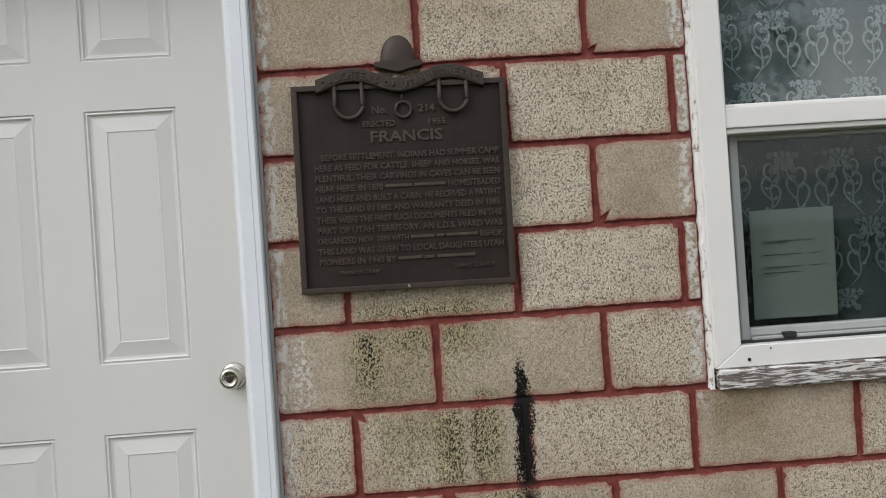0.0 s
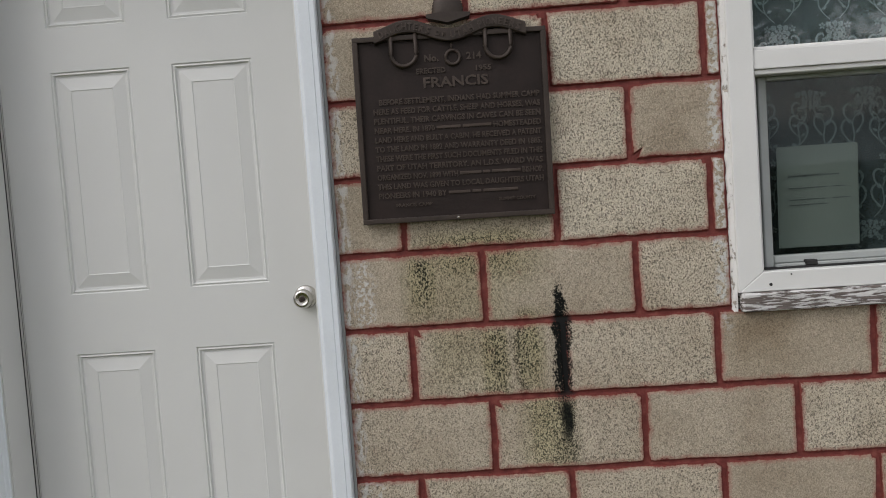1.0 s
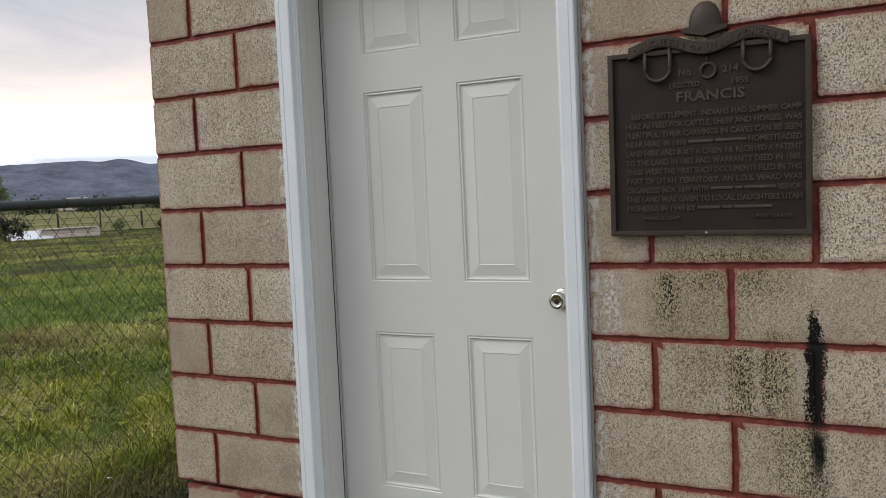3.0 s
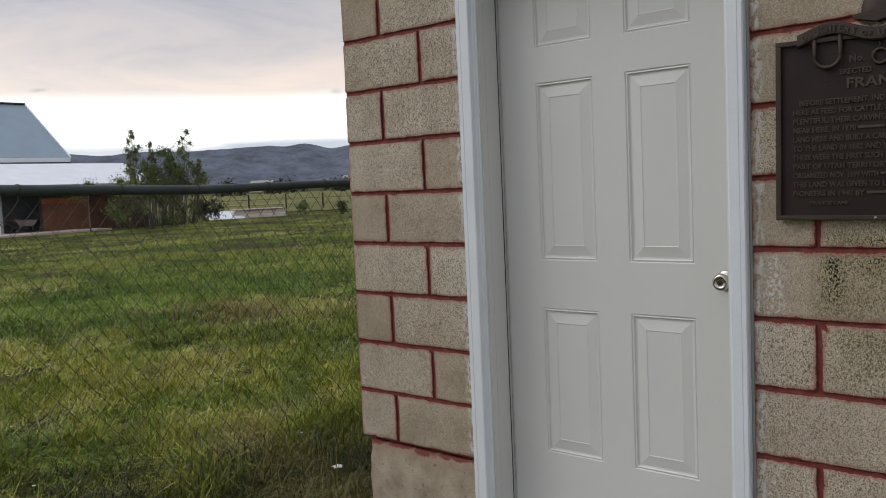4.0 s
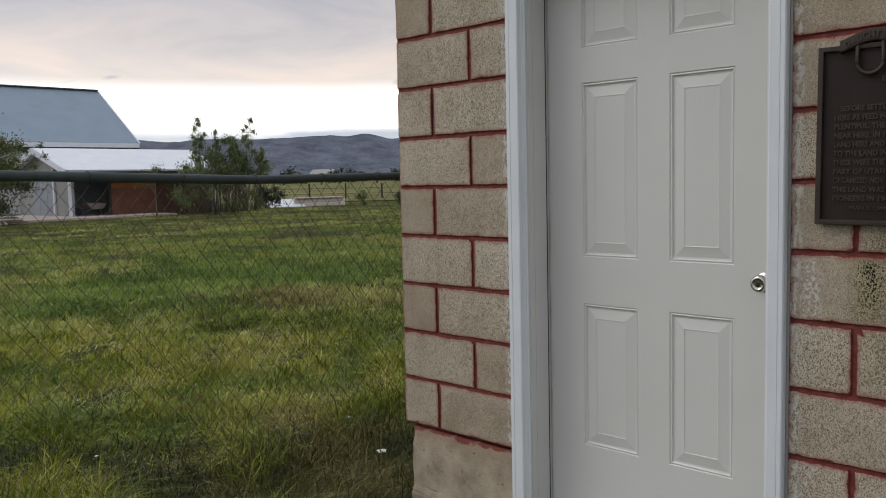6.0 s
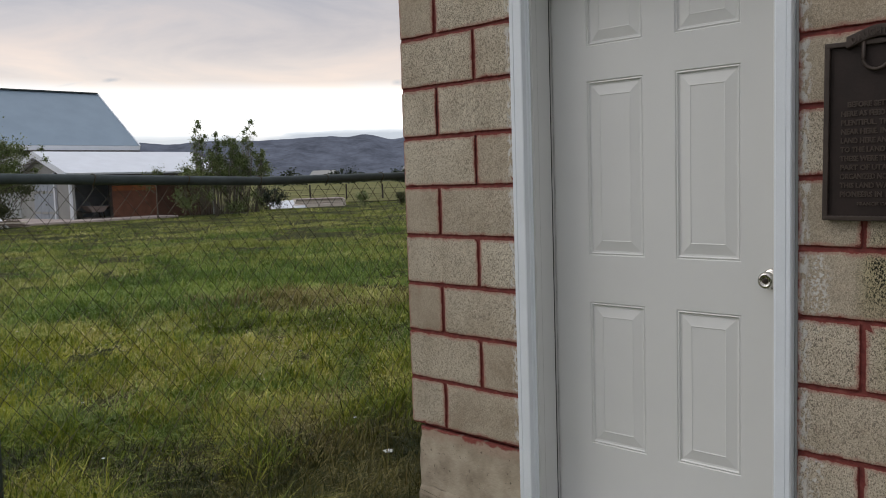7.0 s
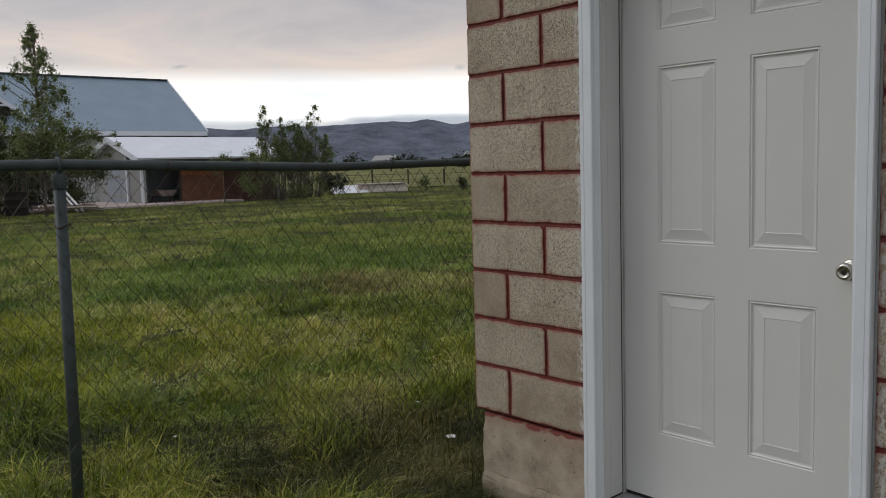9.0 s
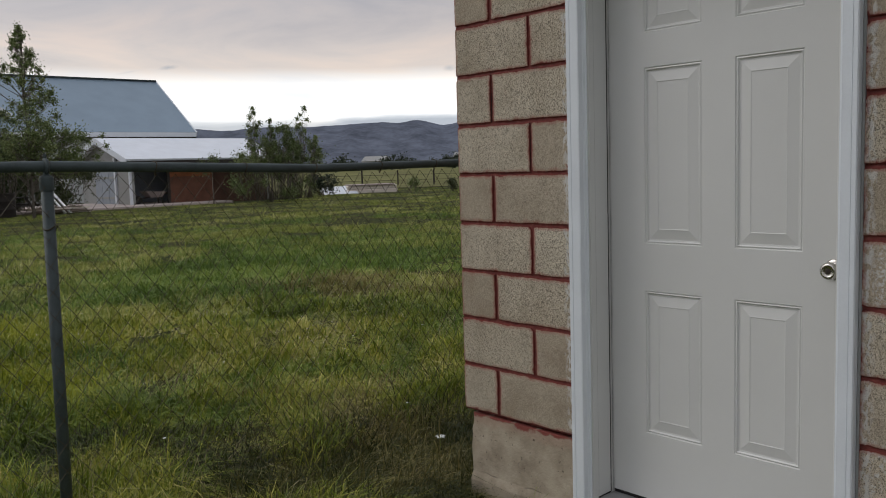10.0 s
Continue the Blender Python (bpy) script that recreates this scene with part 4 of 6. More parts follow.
def fence():
    f = thing("chain_link_fence", "sagging galvanised chain-link fence with a kinked top rail", "fence", (FX, 0, GZ))
    ys = [-8.0, -4.4, -2.9, -1.393, -0.95, -0.5, -0.26, -0.174, -0.1, 0.3, 0.742, 1.6, 4.6]
    part("top_rail", tube(bmesh.new(), [(FX, y, rail_z(y)) for y in ys], 0.0212, 14), M_GALV, f, smooth=True)
    for y in (-4.40, -1.404, 1.60, 4.5):
        bm = tube(bmesh.new(), [(FX, y - 0.021, GZ - 0.1), (FX, y, rail_z(y) - 0.052)], 0.0225, 16)
        post = part("post", bm, M_GALV, f, smooth=True)
        z = rail_z(y)
        lathe_m = Matrix.Translation((FX, y, z - 0.095))
        cap = lathe(bmesh.new(), [(0.0245, 0.0), (0.0265, 0.004), (0.0265, 0.050), (0.0245, 0.057), (0.012, 0.062), (0.009, 0.070)], lathe_m, 18)
        part("post_cap", cap, M_GALV, post, smooth=True)
        part("rail_loop", tube(bmesh.new(), [(FX + 0.0245 * math.cos(a), y, z + 0.0245 * math.sin(a)) for a in [2 * math.pi * i / 20 for i in range(20)]], 0.0085, 6, True), M_GALV, post, smooth=True)
        part("finial", lathe(bmesh.new(), [(0.0055, 0.0), (0.0065, 0.01), (0.004, 0.022)], Matrix.Translation((FX, y, z + 0.028)), 8), M_GALV, post)
        part("tie_wire", tube(bmesh.new(), [(FX + 0.027 * math.cos(a), y + 0.027 * math.sin(a), z - 0.235 + 0.008 * math.sin(2 * a)) for a in [2 * math.pi * i / 20 for i in range(20)]], 0.0028, 5, True), M_WIRE, post, "rusty tie wire")
    y = -4.1
    rnd = random.Random(4)
    while y < 1.5:
        z = rail_z(y)
        part("tie_wire", tube(bmesh.new(), [(FX + 0.0225 * math.cos(a), y + 0.004 * math.sin(a * 2), z + 0.0225 * math.sin(a) - (0.012 if math.sin(a) < -0.9 else 0)) for a in [2 * math.pi * i / 18 for i in range(18)]], 0.0024, 5, True), M_WIRE, f, "dark tie wire")
        y += rnd.uniform(0.36, 0.44)
    # woven wires, each zigzagging down
    verts, faces = [], []
    s, tall = 0.0405, 0.0505
    r = 0.0016
    n = int((2.2 + 4.7) / s)
    for i in range(n):
        ya = -4.7 + i * s
        top = rail_z(ya) - 0.03
        k = 0
        prev = None
        z = top
        while z > GZ + 0.0:
            yy = ya + (s if (k + i) % 2 else 0.0)
            sag = 0.010 * math.sin(yy * 2.1 + z * 1.3)
            yy += 0.004 * noise.noise((yy * 3, z * 3, 2))
            x = FX + 0.024 + sag * 0.4 + (0.003 if (k % 2) else -0.003)
            b = len(verts)
            verts += [(x + r, yy, z), (x - r * 0.5, yy + r * 0.87, z), (x - r * 0.5, yy - r * 0.87, z)]
            if prev is not None:
                for q in range(3):
                    faces.append((prev + q, prev + (q + 1) % 3, b + (q + 1) % 3, b + q))
            prev = b
            z -= tall * (1.0 + 0.04 * noise.noise((yy * 2, z * 2, 5)))
            k += 1
    me = bpy.data.meshes.new("mesh_wire")
    me.from_pydata(verts, [], faces)
    me.materials.append(M_WIRE)
    ob = new("wire_netting", me)
    ob.parent = f
    ob.location = -f.location
    tagged(ob, "rusted diamond wire netting")


fence()

# ---------------------------------------------------------------- house and shed


def slab(bm, a, b, c, d, t):
    """A flat sheet with corners a b c d and thickness t downwards."""
    n = (Vector(b) - Vector(a)).cross(Vector(d) - Vector(a)).normalized()
    if n.z < 0:
        n = -n
    u = [bm.verts.new(p) for p in (a, b, c, d)]
    v = [bm.verts.new(Vector(p) - n * t) for p in (a, b, c, d)]
    bm.faces.new(u)
    bm.faces.new(v[::-1])
    for i in range(4):
        bm.faces.new((u[i], v[i], v[(i + 1) % 4], u[(i + 1) % 4]))
    return bm


def house():
    xr, zr, ya, yb = -54.35, 7.66, 9.65, 23.05
    xe, ze, xw = -47.9, 3.82, -60.8
    h = thing("farmhouse", "white house with a broad blue-grey standing-seam metal roof", "house", (xr, 16.35, GZ))
    wx0, wx1, wy0, wy1 = xw + 0.7, xe - 0.7, ya + 0.5, yb - 0.5
    bm = boxed(wx0, wx1, wy0, wy1, GZ - 0.2, 4.0)
    part("wall", bm, M_SIDING, h)
    for y in (wy0, wy1 - 0.12):
        g = prism(bmesh.new(), [(wx0, 4.0), (wx1, 4.0), (xr, zr - 0.35)], y, y + 0.12)
        part("gable_wall", g, M_SIDING, h)
    east = part("roof", slab(bmesh.new(), (xr, ya, zr), (xr, yb, zr), (xe, yb, ze), (xe, ya, ze), 0.14), M_ROOF, h)
    west = part("roof", slab(bmesh.new(), (xr, ya, zr), (xr, yb, zr), (xw, yb, ze), (xw, ya, ze), 0.14), M_ROOF, h)
    part("ridge_cap", beam(bmesh.new(), (xr, ya - 0.02, zr + 0.04), (xr, yb + 0.02, zr + 0.04), 0.3, 0.08), M_GALV, h)
    for y in (ya - 0.04, yb + 0.04):
        for x in (xe, xw):
            part("barge_board", beam(bmesh.new(), (xr, y, zr - 0.12), (x, y, ze - 0.12), 0.07, 0.30), M_SHEDROOF, h)
    part("fascia", boxed(xe - 0.02, xe + 0.06, ya, yb, ze - 0.30, ze - 0.02), M_SHEDROOF, h)
    # soffit shading added as a dark strip below the fascia
    part("eave_shade", boxed(xe - 0.05, xe + 0.04, ya, yb, ze - 0.44, ze - 0.305), M_DARK, h, "dark strip standing for the shade under the eave")
    part("soffit", boxed(wx1 + 0.002, xe - 0.03, ya + 0.1, yb - 0.1, ze - 0.34, ze - 0.28), M_DARK, h)
    y = wy0 + 0.2
    z = GZ + 0.2
    while z < 3.3:
        part("clapboard", boxed(wx1 + 0.001, wx1 + 0.03, wy0, wy1, z, z + 0.17), M_SIDING, h)
        z += 0.19
    for y in (11.6, 14.6, 18.5):
        wd = part("window", boxed(wx1 + 0.03, wx1 + 0.07, y, y + 1.1, 1.0, 2.4), M_SHEDROOF, h)
        part("pane", boxed(wx1 + 0.06, wx1 + 0.085, y + 0.08, y + 1.02, 1.08, 2.32), M_DARK, wd)
    for y in (10.6, 12.4, 13.8):
        part("porch_post", boxed(xe - 0.2, xe - 0.06, y, y + 0.14, GZ - 0.1, ze - 0.35), M_SHEDROOF, h)
    # small gabled dormer over the porch
    dy, dz = 10.75, 6.15
    dx = xe - 1.6
    # dormer face coloured dark to stand for its dim interior
    dm = part("dormer", prism(bmesh.new(), [(dy - 1.5, 3.9), (dy + 1.5, 3.9), (dy + 1.5, 4.95), (dy, 6.0), (dy - 1.5, 4.95)], -0.06, 0.06), M_DARK, h, local=True)
    dm.data.transform(Matrix.Translation((dx, 0, 0)) @ Matrix.Rotation(radians(90), 4, "Z") @ Matrix.Diagonal((1, -1, 1, 1)))
    dm.data.transform(Matrix.Translation(-h.location))
    for s in (-1, 1):
        part("dormer_roof", slab(bmesh.new(), (dx + 0.35, dy, dz), (dx - 3.0, dy, dz), (dx - 3.0, dy + s * 1.85, dz - 1.3), (dx + 0.35, dy + s * 1.85, dz - 1.3), 0.1), M_ROOF, h)
        part("dormer_barge", beam(bmesh.new(), (dx + 0.36, dy, dz - 0.08), (dx + 0.36, dy + s * 1.86, dz - 1.38), 0.06, 0.22), M_SHEDROOF, h)
    part("dormer_post", beam(bmesh.new(), (dx + 0.36, dy, dz - 0.15), (dx + 0.36, dy, dz - 1.0), 0.1), M_SHEDROOF, h)
    part("dormer_tie", beam(bmesh.new(), (dx + 0.36, dy - 1.1, dz - 0.85), (dx + 0.36, dy + 1.1, dz - 0.85), 0.1), M_SHEDROOF, h)
    pz = zr - 1.2
    pipe = part("flue_pipe", tube(bmesh.new(), [(xr + 1.4, 10.15, pz), (xr + 1.4, 10.15, pz + 1.5)], 0.075, 10), M_GALV, h, smooth=True)
    part("flue_cap", lathe(bmesh.new(), [(0.08, 0), (0.13, 0.02), (0.13, 0.12), (0.05, 0.18)], Matrix.Translation((xr + 1.4, 10.15, pz + 1.45)), 12), M_GALV, pipe)
    part("flue_flashing", lathe(bmesh.new(), [(0.26, -0.2), (0.2, 0.2), (0.1, 0.32)], Matrix.Translation((xr + 1.4, 10.15, pz)), 12), M_DARK, pipe)
    h.rotation_euler.z = radians(-3.6)


house()


def shed():
    xr, zr, ya, yb = -40.57, 3.10, 13.6, 22.3
    xe, ze, xw = -36.7, 1.92, -44.3
    s = thing("shed", "low white shed with a pale metal roof and rusty plywood side", "shed", (xr, 17.5, GZ))
    g = prism(bmesh.new(), [(xw + 0.5, GZ - 0.1), (xe - 0.5, GZ - 0.1), (xe - 0.5, ze + 0.02), (xr, zr - 0.12), (xw + 0.5, ze + 0.02)], 14.0, 14.12)
    # gable siding darkened to grey for the shade of the roof overhang
    part("gable_wall", g, M_GREY_AND_SHADE, s)
    part("wall", boxed(xw + 0.5, xw + 0.62, 14.12, 21.6, GZ - 0.1, ze), M_SIDING, s)
    part("wall", boxed(xw + 0.62, xe - 0.5, 21.5, 21.62, GZ - 0.1, ze), M_SIDING, s)
    # inner siding given the door grey to show it in shade
    part("inner_wall", boxed(xr + 0.4, xr + 0.5, 14.14, 21.4, GZ - 0.1, ze + 0.5), M_DOOR_AND_SHADE, s)
    for x, m in ((xe, 1), (xw, 1)):
        r = part("roof", slab(bmesh.new(), (xr, ya, zr), (xr, yb, zr), (x, yb, ze), (x, ya, ze), 0.09), M_SHEDROOF, s)
        part("barge_board", beam(bmesh.new(), (xr, ya - 0.03, zr - 0.13), (x, ya - 0.03, ze - 0.13), 0.06, 0.30), M_SHEDROOF, s)
    part("fascia", boxed(xe - 0.06, xe - 0.01, ya, yb, ze - 0.30, ze - 0.10), M_DARK, s)
    # boarded double door in the gable end
    for i in range(3):
        a = xr + 0.1 + i * 0.92 - 1.3
        d = part("door", boxed(a, a + 0.88, 13.94, 13.997, GZ + 0.05, 1.62), M_DOOR_AND_SHADE, s, "grey painted boarded door")
        for b in (0.08, 0.62):
            part("cross_brace", boxed(a + 0.06, a + 0.82, 13.91, 13.938, GZ + 0.2 + b * 1.9, GZ + 0.32 + b * 1.9), M_GREY_AND_SHADE, d)
    part("corner_post", boxed(xe - 0.62, xe - 0.5, 13.88, 13.998, GZ - 0.1, ze - 0.02), M_SHEDROOF, s)
    part("corner_post", boxed(xr + 1.4, xr + 1.55, 13.90, 13.998, GZ - 0.1, ze + 0.1), M_SHEDROOF, s)
    # plywood side, sheet by sheet
    for i, (a, b) in enumerate(((15.95, 18.3), (18.31, 20.0), (20.01, 21.5))):
        # the two farther sheets are coloured dark for the willow's shadow
        part("plywood_sheet", boxed(xe - 0.62, xe - 0.58 - 0.004 * i, a, b, GZ - 0.02, 1.30 if i else 1.24), M_PLY if i == 0 else M_PLY_SHADE, s, "rust-orange weathered plywood" if i == 0 else "plywood darkened for the willow's shadow")
        if i == 0:
            part("top_strip", boxed(xe - 0.578, xe - 0.566, a, b, 1.02, 1.28), M_ORANGE, s, "bright orange board edge")
        part("upper_board", boxed(xe - 0.63, xe - 0.59, a, b, 1.31, ze), M_DARK, s)
    part("post", boxed(xe - 0.66, xe - 0.54, 15.82, 15.945, GZ - 0.1, ze), M_DARK, s)
    # thin dark sheet on the gable wall, close under the roof slope
    part("eave_dark_sheet", prism(bmesh.new(), [(xr + 1.58, 1.9), (xe - 0.64, 1.9), (xe - 0.64, 1.98), (xr + 1.58, 2.38)], 13.975, 13.998), M_DARK, s)
    return s


shed()
solid("patio_slab", boxed(-43, -35.4, 7.5, 18.4, GZ - 0.1, GZ + 0.10, 0.02), M_SLAB, "low pinkish concrete slab before the shed", "patio", "structure")


def wheelbarrow(x, y):
    w = thing("wheelbarrow", "old wheelbarrow with a pale tray under the shed roof", "wheelbarrow", (x, y, GZ + 0.10))
    b = GZ + 0.10
    bm = bmesh.new()
    u = [bm.verts.new(p) for p in ((x - 0.3, y - 0.25, b + 0.3), (x + 0.3, y - 0.25, b + 0.3), (x + 0.3, y + 0.3, b + 0.3), (x - 0.3, y + 0.3, b + 0.3))]
    v = [bm.verts.new(p) for p in ((x - 0.42, y - 0.55, b + 0.62), (x + 0.42, y - 0.55, b + 0.62), (x + 0.42, y + 0.5, b + 0.58), (x - 0.42, y + 0.5, b + 0.58))]
    bm.faces.new(u)
    for i in range(4):
        bm.faces.new((u[i], u[(i + 1) % 4], v[(i + 1) % 4], v[i]))
    bmesh.ops.solidify(bm, geom=list(bm.faces), thickness=0.02)
    part("tray", bm, M_SLAB, w)
    for s in (-0.25, 0.25):
        part("handle", beam(bmesh.new(), (x + s * 0.3, y - 0.8, b + 0.22), (x + s, y + 1.0, b + 0.55), 0.05), M_DARK, w)
        part("leg", beam(bmesh.new(), (x + s, y + 0.35, b), (x + s, y + 0.3, b + 0.35), 0.04), M_DARK, w)
    part("wheel", lathe(bmesh.new(), [(0.17, -0.04), (0.2, -0.02), (0.2, 0.02), (0.17, 0.04)], Matrix.Translation((x, y - 0.8, b + 0.2)) @ Matrix.Rotation(radians(90), 4, "Y"), 16), M_RUBBER, w)


wheelbarrow(-37.6, 15.2)


def picnic_table(x, y):
    t = thing("picnic_table", "dark weathered timber picnic table under the tree", "table", (x, y, GZ), turn=12)
    for i in range(5):
        part("top_board", boxed(-0.9, 0.9, -0.36 + i * 0.145, -0.225 + i * 0.145, 0.71, 0.75, 0.005), M_DARK, t, local=True)
    for s in (-1, 1):
        part("bench_board", boxed(-0.9, 0.9, s * 0.72 - 0.13, s * 0.72 + 0.13, 0.42, 0.46, 0.005), M_DARK, t, local=True)
        part("bearer", beam(bmesh.new(), (s * 0.65, -0.8, 0.39), (s * 0.65, 0.8, 0.39), 0.05, 0.09), M_DARK, t, local=True)
        for q in (-1, 1):
            part("leg", beam(bmesh.new(), (s * 0.65, q * 0.68, 0.0), (s * 0.65, q * 0.25, 0.71), 0.05, 0.09), M_DARK, t, local=True)


def lumber_pile(x, y):
    rnd = random.Random(8)
    for i in range(9):
        a = rnd.uniform(-0.5, 0.5)
        L = rnd.uniform(0.7, 1.3)
        z = GZ + 0.04 + 0.09 * (i // 3)
        cx, cy = x + rnd.uniform(-0.5, 0.5), y + rnd.uniform(-0.5, 0.5)
        d = Vector((math.cos(a + 1.57), math.sin(a + 1.57), 0)) * L
        bm = beam(bmesh.new(), (cx - d.x, cy - d.y, z), (cx + d.x, cy + d.y, z + rnd.uniform(0, 0.08)), 0.14, 0.06)
        solid("plank", bm, M_WOOD if i % 3 else M_CREAM, "loose weathered plank lying on the pile", "plank", group="planks in the pile")


def barrel(x, y):
    b = thing("barrel", "dark rusted burn barrel standing under the trees", "barrel", (x, y, GZ))
    prof = [(0.40, 0.0), (0.42, 0.02), (0.42, 0.30), (0.435, 0.32), (0.42, 0.34), (0.42, 0.62), (0.435, 0.64), (0.42, 0.66), (0.42, 0.93), (0.435, 0.95), (0.40, 0.95), (0.39, 0.90), (0.39, 0.12)]
    part("drum", lathe(bmesh.new(), prof, Matrix.Identity(4), 20), M_DARK, b, local=True, smooth=True)


barrel(-33.2, 7.14)
picnic_table(-35.2, 8.0)
lumber_pile(-34.0, 9.4)
for k, (a, b) in enumerate((((-33.9, 9.7, GZ), (-34.9, 9.1, GZ + 1.25)), ((-34.0, 9.95, GZ), (-34.9, 9.45, GZ + 1.0)))):
    solid("plank", beam(bmesh.new(), a, b, 0.12, 0.04), M_WHITEMETAL, "white painted board leaning against the pile", "plank", group="planks in the pile")
solid("pallet_board", boxed(-35.7, -35.62, 6.2, 6.9, GZ, GZ + 0.75, 0.01), M_SLAB, "faded pink board standing under the shrub", "board")


def garden_bench():
    """White metal garden seat tipped over on its back."""
    b = thing("garden_bench", "white tubular garden bench tipped on its side in the grass", "bench", (-30.7, 3.55, GZ), turn=96)

    def bar(name, pts, r=0.026):
        part(name, tube(bmesh.new(), pts, r, 8), M_WHITEMETAL, b, local=True, smooth=True)
    bar("back_rail", [(-0.95, 0, 0.75), (-0.6, 0, 0.93), (-0.2, 0, 1.0), (0.2, 0, 0.98), (0.6, 0, 0.86), (0.95, 0, 0.62)])
    bar("lower_rail", [(-0.95, 0, 0.18), (0, 0, 0.42), (0.55, 0, 0.46), (0.95, 0, 0.62)])
    bar("ground_rail", [(-1.0, 0.05, 0.06), (0.0, 0.05, 0.05), (0.45, 0.05, 0.05)])
    for x, t in ((-0.7, 0.9), (-0.42, 0.97), (-0.14, 1.0), (0.14, 0.99), (0.42, 0.93)):
        bar("slat", [(x - 0.12, 0.0, 0.08), (x, 0, t)])
    bar("leg", [(0.18, -0.1, 0.05), (0.62, -0.1, 0.72)], 0.036)
    bar("leg", [(0.95, -0.05, 0.62), (0.62, -0.05, 0.10)], 0.036)
    bar("leg", [(-0.95, 0.2, 0.02), (-0.75, 0.0, 0.84)], 0.036)
    bar("arm", [(0.5, 0.3, 0.45), (1.02, 0.1, 0.55)], 0.03)
    bar("foot", [(-1.1, 0.25, 0.03), (-0.3, 0.3, 0.03)], 0.03)


garden_bench()


def board_stack(x, y):
    rows = [(0.0, 0.0, 3.3, 1.0, 0.0, 0.24, M_CREAM, "cream"), (0.05, 0.1, 3.2, 1.0, 0.25, 0.47, M_CREAM, "cream"), (0.0, 0.0, 3.0, 1.1, 0.475, 0.56, M_SLAB, "pale")]
    t = thing("panel_stack", "stack of long cream insulated panels lying in the grass", "panels", (x, y, GZ), turn=68)
    for ox, oy, L, W, z0, z1, mat, _ in rows:
        part("panel", boxed(ox - L / 2, ox + L / 2, oy - W / 2, oy + W / 2, z0, z1, 0.03), mat, t, local=True)
    u = thing("sheet_panel", "pale blue-white sheet panel leaning low on the grass", "panel", (x - 0.6, y - 2.1, GZ), turn=70)
    part("sheet", slab(bmesh.new(), (-1.1, 0.4, 0.46), (1.1, 0.4, 0.50), (1.2, -0.6, 0.03), (-1.0, -0.6, 0.03), 0.03), M_SHEDROOF, u, local=True)
    part("support", boxed(-0.8, 0.8, 0.3, 0.38, 0, 0.43), M_WOOD, u, local=True)


board_stack(-38.5, 29.6)

# far pasture fence
rnd = random.Random(2)
pf = thing("pasture_fence", "line of thin dark timber posts with wire across the pasture", "fence", (-50, 46, GZ))
line = []
for i in range(16):
    x, y = -58 + i * 2.4, 36.5 + i * 1.9
    hgt = rnd.uniform(1.15, 1.5)
    part("post", beam(bmesh.new(), (x, y, GZ - 0.1), (x + rnd.uniform(-0.08, 0.08), y, GZ + hgt), rnd.uniform(0.09, 0.13), bevel=0.02), M_DARK, pf)
    line.append((x, y))
for z in (0.5, 0.95):
    part("wire", tube(bmesh.new(), [(x, y, GZ + z) for x, y in line], 0.012, 4), M_DARK, pf)


def far_house(x, y, w, d, h, mat, label):
    t = thing("far_house", label, "house", (x, y, GZ + rise(math.hypot(x, y))), turn=25)
    part("wall", boxed(-w / 2, w / 2, -d / 2, d / 2, -0.2, h), mat, t, local=True)
    for s in (-1, 1):
        part("roof", slab(bmesh.new(), (-w / 2 - 0.4, 0, h + d * 0.3), (w / 2 + 0.4, 0, h + d * 0.3), (w / 2 + 0.4, s * (d / 2 + 0.4), h - 0.1), (-w / 2 - 0.4, s * (d / 2 + 0.4), h - 0.1), 0.2), M_GREY_AND_SHADE, t, local=True)
    for i in range(3):
        part("window", boxed(-w / 2 + w * (i + 0.6) / 3.4, -w / 2 + w * (i + 0.6) / 3.4 + 1.2, -d / 2 - 0.06, -d / 2 - 0.002, h * 0.35, h * 0.75), M_DARK, t, local=True)


far_house(-300, 300, 16, 9, 4.0, M_SIDING, "white house far across the valley")
far_house(-330, 262, 12, 8, 3.4, M_CREAM, "cream house far across the valley")
far_house(-262, 335, 14, 9, 3.6, M_SIDING, "white house far across the valley")

# ---------------------------------------------------------------- trees, shrubs
M_LEAF = grass_material("tree_leaves", [(0.0, (0.050, 0.075, 0.024)), (0.45, (0.12, 0.16, 0.055)), (0.85, (0.22, 0.26, 0.105)), (1.0, (0.32, 0.33, 0.17))])
M_LEAF_DARK = grass_material("dark_leaves", [(0.0, (0.014, 0.022, 0.008)), (0.5, (0.040, 0.056, 0.020)), (1.0, (0.11, 0.12, 0.050))])
M_CONIFER = grass_material("far_foliage", [(0.0, (0.012, 0.02, 0.014)), (1.0, (0.045, 0.06, 0.036))])


